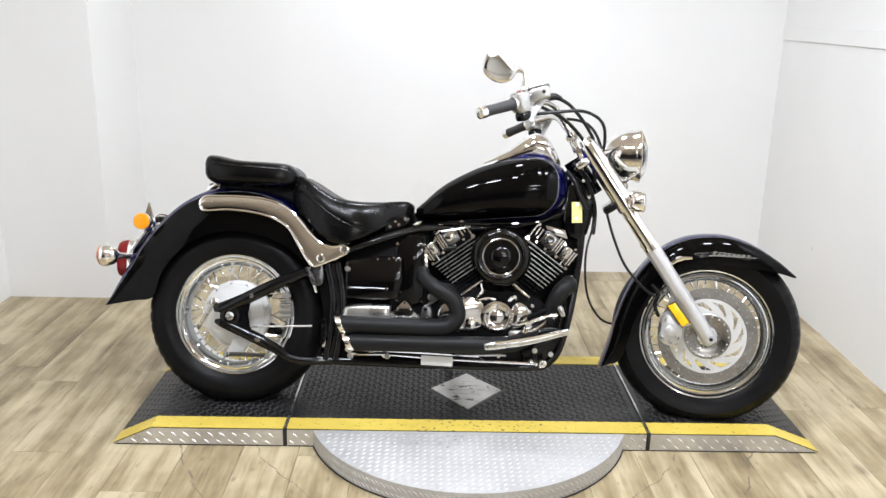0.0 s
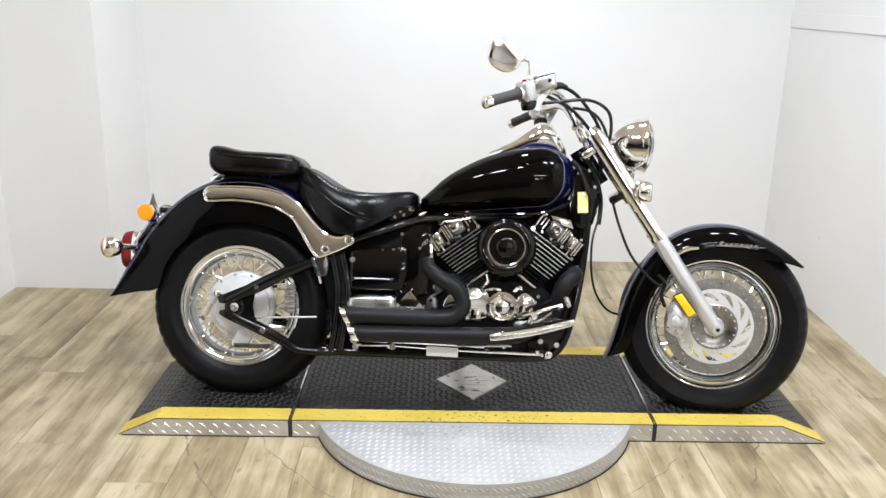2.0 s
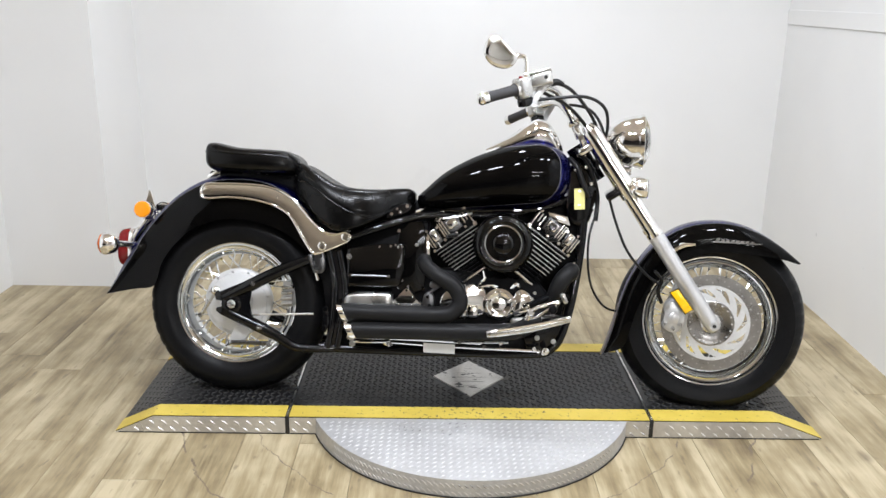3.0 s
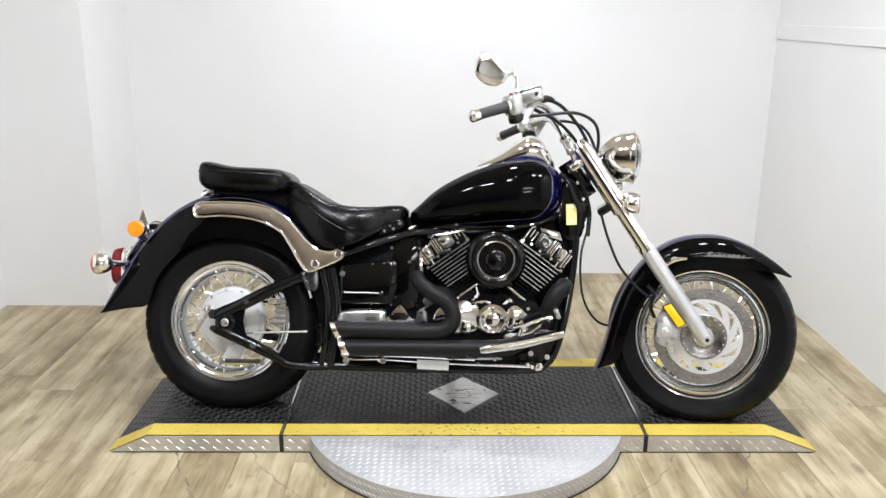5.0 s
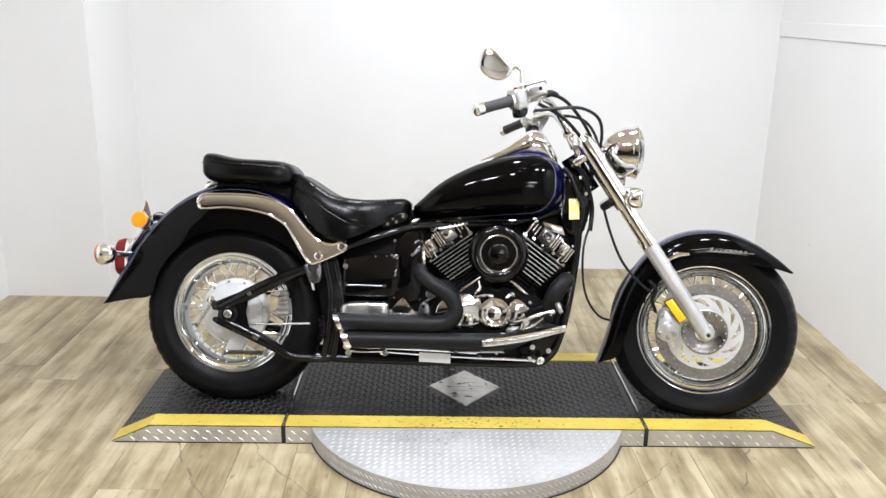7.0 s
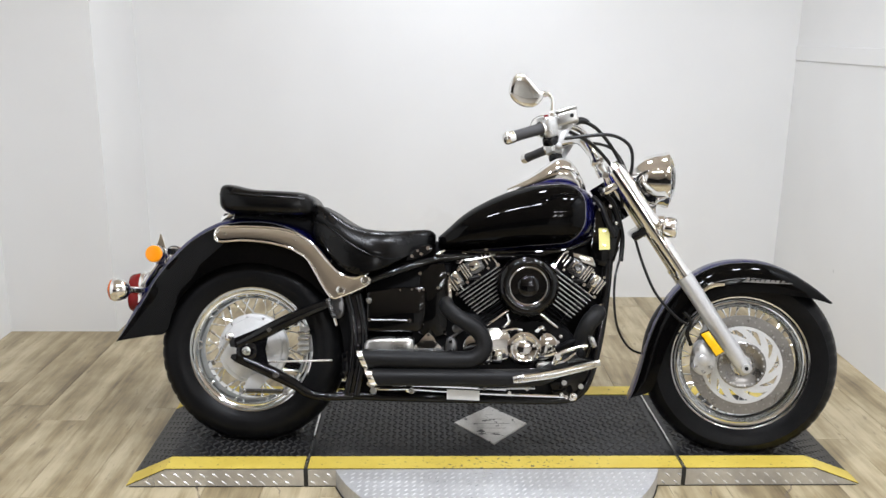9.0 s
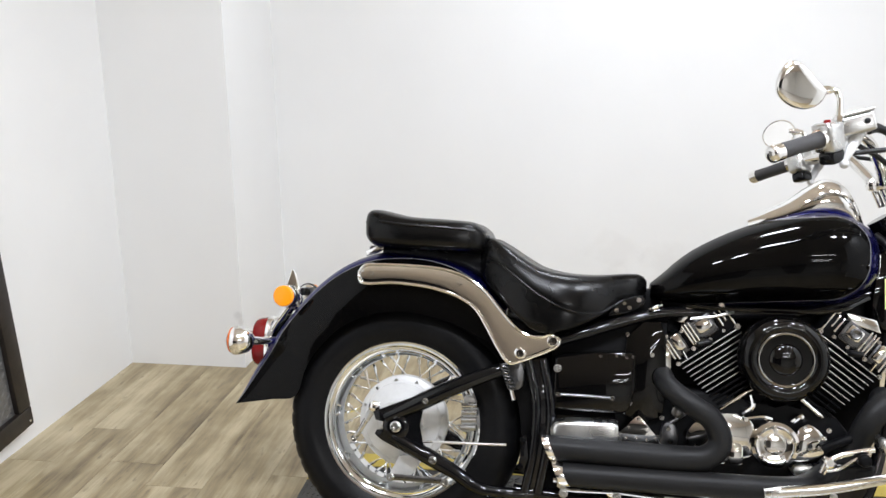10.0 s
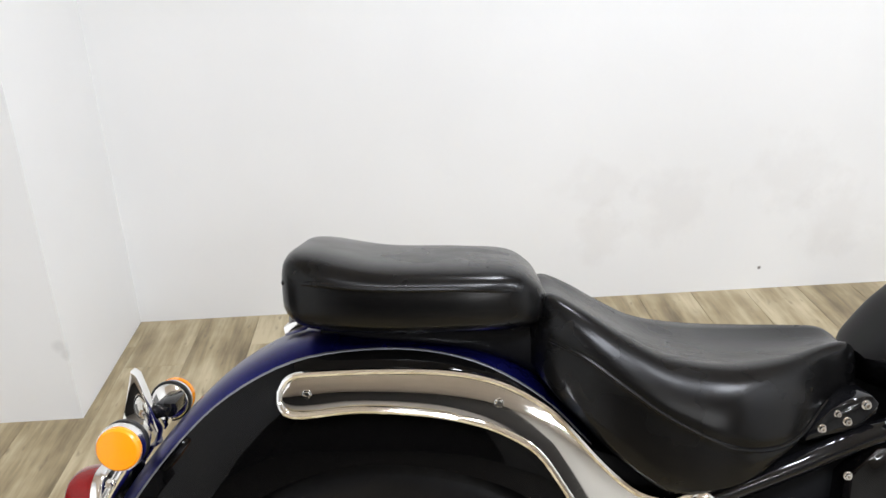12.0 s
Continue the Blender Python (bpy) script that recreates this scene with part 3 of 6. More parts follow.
def deck_cells():
    out, s = [], 0.0205
    for i in range(int((TIPR - TIPL) / s)):
        x = TIPL + 0.02 + i * s
        if min(abs(x - GAPL), abs(x - GAPR)) < 0.014 or x > TIPR - 0.02:
            continue
        for j in range(int((REAR - FRONT - 2 * TAPE) / s)):
            y = FRONT + TAPE + 0.010 + j * s
            if abs(x - 0.016) / 0.145 + abs(y - 2.755) / 0.155 < 1.0:
                continue
            k = 1 if (i + j) % 2 else -1
            out.append(((x, y, top_z(x) + 0.0003), (1, 0.9 * k, 0), (0, 0, 1), 0.0235, 0.0078, 0.0026))
    return out


tread("deck_tread", deck_cells(), STUD, platform)

# side faces
cells = []
for i in range(58):
    x = TIPL + 0.03 + i * 0.04
    for z in (0.014, 0.040):
        if z < top_z(x) - 0.012 and min(abs(x - GAPL), abs(x - GAPR)) > 0.02 and not (-0.5 < x < 0.53):
            cells.append(((x + (0.012 if z > 0.03 else 0), FRONT - 0.0036, z), (1, 0, -0.8), (0, -1, 0), 0.024, 0.007, 0.0018))
tread("side_tread", cells, STUDALU, platform)

# rubber joints between the sections
for gx in (GAPL, GAPR):
    part("joint_gasket", box((gx - 0.007, FRONT - 0.006, 0.001), (gx + 0.007, REAR, ZT + 0.003), 0.002), GAPBLACK, platform)
    part("joint_strip", box((gx - 0.003, FRONT + 0.0, ZT + 0.003), (gx + 0.003, REAR, ZT + 0.006), 0.001), STEEL, platform)

# black strip for the line of shade under the front skirt and round plate
for x0, x1 in ((TIPL + 0.01, GAPL - 0.008), (GAPL + 0.008, GAPR - 0.008), (GAPR + 0.008, TIPR - 0.01)):
    part("foot_shade", box((x0, FRONT - 0.005, 0.0005), (x1, FRONT + 0.004, 0.0038), 0.001), GAPBLACK, platform)

# diamond inset
dia = [(-0.114, 2.768), (0.016, 2.608), (0.146, 2.762), (0.022, 2.905)]
bm = bm_new()
a = [bm.verts.new((x, y, ZT + 0.0005)) for x, y in dia]
b = [bm.verts.new((x * 0.985, 2.757 + (y - 2.757) * 0.985, ZT + 0.004)) for x, y in dia]
bm.faces.new(b)
for i in range(4):
    bm.faces.new((a[i], a[(i + 1) % 4], b[(i + 1) % 4], b[i]))
inset = part("diamond_inset", bm, ALUDULL, platform, "scratched silver diamond inset", smooth=False)
# unreadable lettering on the inset
MARK = surface("grey_engraving", (0.36, 0.355, 0.34), 0.45, 0.7, fine=60, coarse=12, vary=0.3)
for i, (w, y) in enumerate(((0.03, 2.83), (0.09, 2.795), (0.13, 2.76), (0.10, 2.725), (0.05, 2.69))):
    part("engraved_line", box((0.016 - w / 2, y - 0.0012, ZT + 0.0041), (0.016 + w / 2, y + 0.0012, ZT + 0.0045)), MARK, inset, smooth=False)

# round aluminium plate that shows in front of and behind the deck
DX, DY, DR = 0.014, 2.630, 0.545


def disc_half(sign, y_edge):
    bm, top, low = bm_new(), [], []
    a0 = math.asin(min(1, abs(DY - y_edge) / DR))
    for i in range(49):
        a = a0 + (math.pi - 2 * a0) * i / 48
        x, y = DX + DR * math.cos(a), DY + sign * DR * math.sin(a)
        top.append(bm.verts.new((x, y, ZT - 0.002)))
        low.append(bm.verts.new((x, y, 0.0)))
    bm.faces.new(top)
    for i in range(48):
        bm.faces.new((top[i], top[i + 1], low[i + 1], low[i]))
    return bm


half_disc = part("round_plate", disc_half(-1, FRONT - 0.002), ALU, platform, "bright aluminium tread plate half disc")
part("round_plate", disc_half(1, REAR + 0.002), ALU, platform, "bright aluminium tread plate half disc")
cells = []
for i in range(-34, 35):
    for j in range(40):
        x, y = DX + i * 0.024, DY - DR + j * 0.024
        if y < FRONT - 0.016 and math.hypot(x - DX, y - DY) < DR - 0.014:
            k = 1 if (i + j) % 2 else -1
            cells.append(((x, y, ZT - 0.0018), (1, 0.75 * k, 0) if (i + j) % 2 else (0.75, 1, 0), (0, 0, 1), 0.021, 0.006, 0.0017))
tread("plate_tread", cells, STUDALU, half_disc)
cells = []
for i in range(56):
    a = radians(-90 - 52 + i * 104 / 55)
    for z in (0.014, 0.040):
        o = Vector((math.cos(a), math.sin(a), 0))
        t = Vector((-o.y, o.x, 0))
        if DY + DR * o.y < FRONT - 0.01:
            cells.append((Vector((DX, DY, z)) + o * (DR + 0.0004), t - Vector((0, 0, 0.8)), o, 0.024, 0.007, 0.0018))
tread("rim_tread", cells, ALUEDGE, half_disc)
foot = [(DX + (DR + 0.002) * math.cos(a), DY + (DR + 0.002) * math.sin(a), 0.0024) for a in (math.radians(-160 + 5 * i) for i in range(29))]
# the same dark line of shade, drawn round the plate's foot
part("foot_shade", tube(foot, 0.0022, 6, 1), GAPBLACK, platform)

# ---- framed tread-plate panel on the side wall ----
PY0, PY1, PZ0, PZ1 = 2.27, 3.148, 0.075, 0.982
panel = thing("framed_panel", pose(LEFT, PY1, PZ0, rx=4.8) @ pose(0, -PY1, -PZ0), "dark distressed frame with charcoal tread plate, hung crooked", "wall panel")
part("tread_plate", box((0.001, PY0 + 0.03, PZ0 + 0.03), (0.014, PY1 - 0.03, PZ1 - 0.03)), CHARCOAL, panel, smooth=False)
for a, b in (((PY0, PZ0), (PY1, PZ0 + 0.065)), ((PY0, PZ1 - 0.065), (PY1, PZ1)), ((PY0, PZ0 + 0.066), (PY0 + 0.065, PZ1 - 0.066)), ((PY1 - 0.065, PZ0 + 0.066), (PY1, PZ1 - 0.066))):
    part("frame_bar", box((0.001, a[0], a[1]), (0.032, b[0], b[1]), 0.004), RUSTWOOD, panel)
for y in (PY0 + 0.018, PY1 - 0.018):
    for z in (PZ0 + 0.018, PZ1 - 0.018):
        part("corner_screw", lathe([(0.006, 0.031), (0.005, 0.034), (0.002, 0.0345)], (0, y, z), "x", 10), STEEL, panel)
cells = []
for i in range(38):
    for j in range(38):
        y, z = PY0 + 0.08 + i * 0.02, PZ0 + 0.08 + j * 0.02
        if y < PY1 - 0.075 and z < PZ1 - 0.075:
            cells.append(((0.0141, y, z), (0, 1, 0.8 if (i + j) % 2 else -0.8), (1, 0, 0), 0.018, 0.006, 0.0018))
tread("panel_tread", cells, CHARCOAL, panel)

# ---- motorcycle ----
# local axes: x ahead, y to its left (away from the right-hand side that is seen), z up from the ground line
BIKE = pose(0, 2.635, ZT, rz=-3.8) @ pose(0, 0, 0, rx=-15)
bike = thing("motorcycle", BIKE, "black and dark blue cruiser motorcycle leaning on its side stand", "motorcycle")
RAKE = radians(33.5)
PIVOT, AXIS = Vector((0.40, 0, 0.80)), Vector((-math.sin(RAKE), 0, math.cos(RAKE)))
STEER = Matrix.Translation(PIVOT) @ Matrix.Rotation(radians(-8), 4, AXIS) @ Matrix.Translation(-PIVOT)


def settle(bm, M):
    """Flatten a tyre where it stands on the deck."""
    I = M.inverted()
    for v in bm.verts:
        w = M @ v.co
        if w.z < ZT + 0.001:
            w.z = ZT + 0.001
            v.co = I @ w
    return bm


def put(name, bm, mat, parent=None, label="", smooth=True):
    return part(name, bm, mat, parent or bike, label, None, smooth)


def put_front(name, bm, mat, label="", smooth=True):
    return part(name, bm, mat, bike, label, STEER, smooth)


def both(fn):
    """Run fn for the right side (-1) and the left side (1)."""
    for s in (-1, 1):
        fn(s)


def tyre_bm(centre, R, half, rim, blocks):
    """Tyre with a rounded crown and shoulder grooves."""
    prof = [(rim - 0.006, -half * 0.62), (rim + 0.006, -half * 0.74), (rim + 0.03, -half * 0.95), (rim + 0.055, -half), (R - 0.035, -half * 0.93), (R - 0.018, -half * 0.76), (R - 0.006, -half * 0.46), (R, -half * 0.16), (R, half * 0.16), (R - 0.006, half * 0.46), (R - 0.018, half * 0.76), (R - 0.035, half * 0.93), (rim + 0.055, half), (rim + 0.03, half * 0.95), (rim + 0.006, half * 0.74), (rim - 0.006, half * 0.62)]
    seg = blocks * 5
    bm, rings = bm_new(), []
    for k, (r, d) in enumerate(prof):
        ring = []
        for i in range(seg):
            a = 2 * math.pi * i / seg
            cut = 0.0
            if k in (5, 6, 9, 10) and (i + (2 if k > 7 else 0)) % 5 == 0:
                cut = 0.0035
            if k in (4, 11) and (i + (2 if k > 7 else 0)) % 5 == 0:
                cut = 0.0015
            q = r - cut
            ring.append(bm.verts.new((centre[0] + q * math.cos(a), centre[1] + d, centre[2] + q * math.sin(a))))
        rings.append(ring)
    for a, b in zip(rings, rings[1:]):
        for i in range(seg):
            j = (i + 1) % seg
            bm.faces.new((a[i], a[j], b[j], b[i]))
    return bm


def rim_bm(centre, r, half):
    # from the tyre's bead: rolled lip, hollow, second bead, well
    side = [(r + 0.004, half - 0.010), (r + 0.004, half - 0.003), (r + 0.001, half), (r - 0.003, half - 0.001), (r - 0.0055, half - 0.005), (r - 0.0105, half - 0.010), (r - 0.0165, half - 0.0125), (r - 0.0195, half - 0.0115), (r - 0.0225, half - 0.0135), (r - 0.0245, half - 0.019), (r - 0.030, half * 0.42), (r - 0.038, half * 0.28)]
    back = [(r - 0.033, half * 0.24), (r - 0.020, half * 0.50), (r - 0.010, half - 0.016)]
    prof = side + [(q, -d) for q, d in side[::-1]] + [(q, -d) for q, d in back[::-1]] + back
    return lathe(prof, centre, seg=96, closed=True)


def spokes(parent, centre, r_hub, r_rim, half_hub, count, mat, lean=0.42):
    """Wire spokes, crossed in pairs, with a nipple at the rim; all on one mesh."""
    cx, cy, cz = centre
    made = None
    for i in range(count):
        a = 2 * math.pi * i / count
        side = -1 if i % 2 else 1
        turn = lean if (i // 2) % 2 else -lean
        key = (side, turn)
        if made is None:
            made = {}
        if key not in made:
            p = Vector((r_hub * math.cos(turn), side * half_hub, r_hub * math.sin(turn)))
            q = Vector((r_rim, side * half_hub * 0.2, 0))
            bm = tube([p, q], 0.0023, 6, 1)
            k = q + (p - q).normalized() * 0.02
            add_tube(bm, [q, k], 0.0040, 6, 1)
            ob = part("spoke", bm, mat, parent)
            made[key] = ob.data
        else:
            ob = new("spoke", made[key])
            ob.parent = parent
        ob.matrix_local = Matrix.Translation(centre) @ Matrix.Rotation(-a, 4, "Y")


# rear wheel
RC, RR = Vector((-0.805, 0, 0.298)), 0.316
hub = put("rear_wheel", lathe([(0.02, -0.085), (0.03, -0.075), (0.045, -0.068), (0.045, 0.03), (0.09, 0.035), (0.09, 0.045), (0.03, 0.055), (0.02, 0.085)], RC), HUBWHITE, label="rear wheel with wire spokes and a pale drum")
put("tyre", settle(tyre_bm(RC, RR, 0.082, 0.203, 44), BIKE), RUBBER, hub, "black tyre with shoulder grooves")
put("rim", rim_bm(RC, 0.208, 0.062), RIMCHROME, hub, "chrome rim")
put("brake_drum", lathe([(0.085, -0.005), (0.118, -0.010), (0.118, -0.038), (0.112, -0.044), (0.104, -0.046), (0.100, -0.052), (0.070, -0.060), (0.060, -0.064), (0.056, -0.072), (0.03, -0.074)], RC, seg=64), HUBWHITE, hub, "pale grey brake drum")
spokes(hub, RC, 0.088, 0.168, 0.03, 40, RIMCHROME)
for i in range(12):
    a = 2 * math.pi * i / 12 + 0.2
    put("drum_screw", bolt_bm(RC + Vector((0.108 * math.cos(a), -0.044, 0.108 * math.sin(a))), 0.004, 0.003), STEEL, hub)

# brake linkage on the drum
arm = put("brake_arm", tube([(-0.866, -0.104, 0.340), (-0.886, -0.106, 0.306), (-0.905, -0.106, 0.272), (-0.916, -0.104, 0.256)], [0.0095, 0.0075, 0.0065, 0.006], 12, 4, True, 0.7), STEEL, label="bright alloy brake arm")
put("arm_clamp", lathe([(0.006, 0.010), (0.014, 0.010), (0.015, -0.006), (0.011, -0.010), (0.006, -0.012)], (-0.866, -0.104, 0.341), seg=20), CHROME, arm)
put("arm_pin", bolt_bm((-0.916, -0.108, 0.256), 0.007, 0.008), CHROME, arm)
stay = put("hub_flange", plate(smooth_outline([(-0.640, 0.376), (-0.612, 0.378), (-0.602, 0.340), (-0.604, 0.296), (-0.640, 0.290), (-0.634, 0.330)], 2), -0.078, -0.055, 0.005), HUBWHITE, label="pale ribbed hub flange")
for z in (0.300, 0.319, 0.338, 0.357):
    put("flange_rib", tube([(-0.642, -0.080, z), (-0.602, -0.084, z + 0.004)], 0.0075, 10, 1), STEEL, stay)
put("brake_anchor", plate([(-0.80, 0.215), (-0.765, 0.225), (-0.745, 0.20), (-0.775, 0.155), (-0.81, 0.15), (-0.825, 0.165)], -0.092, -0.070, 0.004), HUBWHITE)
put("torque_rod", tube([(-0.815, -0.105, 0.165), (-0.68, -0.11, 0.168)], 0.008, 10, 1, True, 0.5), DARKSTEEL)
put("torque_bolt", bolt_bm((-0.815, -0.111, 0.165), 0.009, 0.008), STEEL)
put("torque_bolt", bolt_bm((-0.672, -0.116, 0.165), 0.009, 0.008), STEEL)
put("brake_rod", tube([(-0.79, -0.12, 0.262), (-0.52, -0.125, 0.276)], 0.0035, 8, 1), STEEL)

# swing arm, a triangle of black tube on each side
def swing(s):
    y = s * 0.125
    put("swing_arm", tube([(-0.83, y, 0.318), (-0.74, y, 0.365), (-0.66, y, 0.407), (-0.56, y * 0.95, 0.452), (-0.46, y * 0.8, 0.485)], [0.015, 0.022, 0.021, 0.018, 0.017], 12), FRAMEBLACK, label="black triangulated swing arm")
    put("swing_arm", tube([(-0.81, y, 0.272), (-0.72, y, 0.232), (-0.645, y, 0.196), (-0.585, y, 0.163), (-0.52, y, 0.158), (-0.45, y * 0.9, 0.158)], [0.015, 0.021, 0.018, 0.016, 0.014, 0.013], 12), FRAMEBLACK, label="black triangulated swing arm")
    put("axle_plate", plate([(-0.862, 0.333), (-0.845, 0.340), (-0.745, 0.384), (-0.715, 0.380), (-0.738, 0.345), (-0.745, 0.305), (-0.735, 0.262), (-0.705, 0.226), (-0.728, 0.214), (-0.838, 0.262), (-0.856, 0.276), (-0.852, 0.287), (-0.815, 0.291), (-0.815, 0.309), (-0.856, 0.312)], y - 0.007, y + 0.007, 0.003), FRAMEBLACK)
    put("axle_boss", lathe([(0.0, s * 0.004), (0.031, s * 0.004), (0.034, s * 0.009), (0.030, s * 0.012), (0.017, s * 0.012), (0.016, s * 0.009)], (RC.x + 0.004, y, RC.z + 0.002), seg=32), FRAMEBLACK)


both(swing)
put("axle_nut", bolt_bm(RC + Vector((0.004, -0.135, 0.002)), 0.0125, 0.016), STEEL, label="bright axle nut")
put("arm_bolt", bolt_bm((-0.725, -0.147, 0.372), 0.007, 0.006), STEEL)
put("arm_bolt", bolt_bm((-0.70, -0.146, 0.226), 0.009, 0.008), STEEL)

# rear fender
rear_fender = put("rear_fender", fender(
    [(-1.268, 0.312), (-1.222, 0.41), (-1.18, 0.485), (-1.14, 0.545), (-1.07, 0.628), (-1.0, 0.688), (-0.917, 0.730), (-0.83, 0.745), (-0.744, 0.743), (-0.67, 0.722), (-0.60, 0.680), (-0.54, 0.62)],
    [(-1.246, 0.318), (-1.150, 0.337), (-1.082, 0.352), (-1.055, 0.43), (-1.01, 0.495), (-0.95, 0.548), (-0.87, 0.580), (-0.79, 0.588), (-0.71, 0.576), (-0.64, 0.552), (-0.58, 0.51), (-0.53, 0.46)],
    [0.088, 0.098, 0.104, 0.107, 0.108, 0.110, 0.112, 0.112, 0.112, 0.112, 0.11, 0.108]), REARPAINT, label="deep black rear fender with a blue crown and silver pinstripe")

LOW = [(-0.922, 0.680), (-0.904, 0.657), (-0.826, 0.662), (-0.747, 0.657), (-0.689, 0.646), (-0.650, 0.632), (-0.610, 0.607), (-0.580, 0.564), (-0.550, 0.516), (-0.522, 0.482), (-0.491, 0.487), (-0.411, 0.524), (-0.398, 0.543)]
HIGH = [(-0.922, 0.680), (-0.905, 0.703), (-0.865, 0.707), (-0.787, 0.708), (-0.709, 0.704), (-0.651, 0.690), (-0.602, 0.663), (-0.572, 0.635), (-0.532, 0.590), (-0.493, 0.557), (-0.454, 0.547), (-0.419, 0.556), (-0.398, 0.543)]


def strut_line(pts, n=4):
    """An open line drawn smoothly through the points."""
    v = [Vector((x, 0, z)) for x, z in pts]
    v = [v[0] * 2 - v[1]] + v + [v[-1] * 2 - v[-2]]
    out = []
    for p, q, r, t in zip(v, v[1:], v[2:], v[3:]):
        for i in range(n):
            f = i / n
            out.append(0.5 * (2 * q + (r - p) * f + (2 * p - 5 * q + 4 * r - t) * f * f + (3 * q - p - 3 * r + t) * f ** 3))
    return out + [v[-2]]


def strut(s):
    """A pressed bar with a slightly crowned face and a raised rim, following the fender's side."""
    low, high = strut_line(LOW), strut_line(HIGH)

    def out(z):
        return 0.144 - 0.12 * (z - 0.50)

    bm, rows = bm_new(), []
    for a, b in zip(low[1:-1], high[1:-1]):
        row = []
        crown = 0.0032 if a.x < -0.70 else 0.0014 if a.x > -0.60 else 0.0014 + 0.018 * (-0.60 - a.x)
        for k in range(9):
            f = k / 8
            p = a.lerp(b, f)
            row.append(bm.verts.new((p.x, s * (out(p.z) - 0.002 + crown * 4 * f * (1 - f)), p.z)))
        for f in (1, 0):
            p = b if f else a
            row.append(bm.verts.new((p.x, s * (out(p.z) - 0.016), p.z)))
        rows.append(row)
    for r1, r2 in zip(rows, rows[1:]):
        for i in range(11):
            j = (i + 1) % 11
            bm.faces.new((r1[i], r1[j], r2[j], r2[i]) if s > 0 else (r1[j], r1[i], r2[i], r2[j]))
    for row in (rows[0], rows[-1]):
        bm.faces.new(row)
    bmesh.ops.recalc_face_normals(bm, faces=bm.faces[:])
    bar = put("fender_strut", bm, CHROME, label="polished chrome fender strut")
    ring = [(p.x, s * out(p.z), p.z) for p in low[1:] + high[-2:0:-1]]
    put("strut_edge", tube(ring + ring[:1], 0.0040, 8, 1), CHROME, bar)
    for x, z in ((-0.493, 0.507), (-0.415, 0.540)):
        put("strut_bolt", bolt_bm((x, s * out(z), z), 0.013, 0.010, s), CHROME, bar)
    for x, z in ((-0.885, 0.683), (-0.655, 0.668)):
        put("strut_screw", bolt_bm((x, s * (out(z) + 0.001), z), 0.005, 0.003, s), CHROME, bar)


both(strut)

# tail light, reflectors, rear turn signals, plate bracket
put("tail_light_base", loft([(-1.228, 0.41, 0.53, 0.025), (-1.213, 0.41, 0.540, 0.030), (-1.185, 0.44, 0.545, 0.030), (-1.15, 0.50, 0.56, 0.025)], 2.6, 24), FRAMEBLACK, label="black tail light housing")
put("tail_light_trim", loft([(-1.200, 0.400, 0.550, 0.050), (-1.188, 0.402, 0.548, 0.051), (-1.182, 0.410, 0.540, 0.044)], 2.8, 28), CHROME, label="chrome trim behind the red lens")
put("tail_light", loft([(-1.246, 0.445, 0.505, 0.02), (-1.240, 0.418, 0.535, 0.040), (-1.22, 0.408, 0.544, 0.047), (-1.195, 0.406, 0.546, 0.048)], 2.8, 28), RED, label="red tail light lens")
put("side_reflector_rim", lathe([(0.0285, 0.004), (0.0305, -0.004), (0.0295, -0.012), (0.026, -0.012)], (-1.128, -0.092, 0.612), seg=32), CHROME)
put("side_reflector", lathe([(0.0278, -0.008), (0.0278, -0.016), (0.025, -0.019), (0.010, -0.020)], (-1.128, -0.092, 0.612), seg=32), ORANGE, label="round amber side reflector")
put("side_reflector", lathe([(0.0278, 0.008), (0.0278, 0.016), (0.025, 0.019), (0.010, 0.020)], (-1.128, 0.092, 0.612), seg=32), ORANGE, label="round amber side reflector")
for sy in (-1, 1):
    put("reflector_cup", lathe([(0.0285, 0.0), (0.0292, -sy * 0.012), (0.024, -sy * 0.024), (0.012, -sy * 0.031)], (-1.128, sy * 0.094, 0.612), seg=32), CHROME)
    put("cup_band", lathe([(0.0300, -sy * 0.008), (0.0302, -sy * 0.010), (0.0302, -sy * 0.014), (0.0292, -sy * 0.016)], (-1.128, sy * 0.094, 0.612), seg=32), CABLE)
put("reflector_bracket", tube([(-1.128, -0.09, 0.60), (-1.132, -0.05, 0.585), (-1.135, 0, 0.58), (-1.132, 0.05, 0.585), (-1.128, 0.09, 0.60)], 0.008, 8), CHROME)
put("plate_bracket", plate([(-1.146, 0.684), (-1.138, 0.678), (-1.112, 0.60), (-1.118, 0.578), (-1.165, 0.578), (-1.160, 0.62)], -0.012, 0.012, 0.004), CHROME, label="pointed chrome plate bracket")
put("plate_bracket_arm", tube([(-1.12, 0, 0.59), (-1.16, 0, 0.56), (-1.20, 0, 0.47)], 0.012, 10), CHROME)
for y in (-0.045, 0.045):
    put("bracket_rail", tube([(-1.126, y, 0.592), (-1.150, y, 0.560), (-1.178, y * 1.1, 0.515), (-1.190, y * 1.15, 0.47)], [0.007, 0.009, 0.008, 0.006], 10), CHROME)
    for x, z in ((-1.140, 0.582), (-1.165, 0.545), (-1.182, 0.505)):
        put("bracket_bolt", bolt_bm((x, y - 0.010, z), 0.006, 0.007), CHROME)
put("plate_holder", box((-1.125, 0.01, 0.610), (-1.10, 0.07, 0.632), 0.005), FRAMEBLACK)


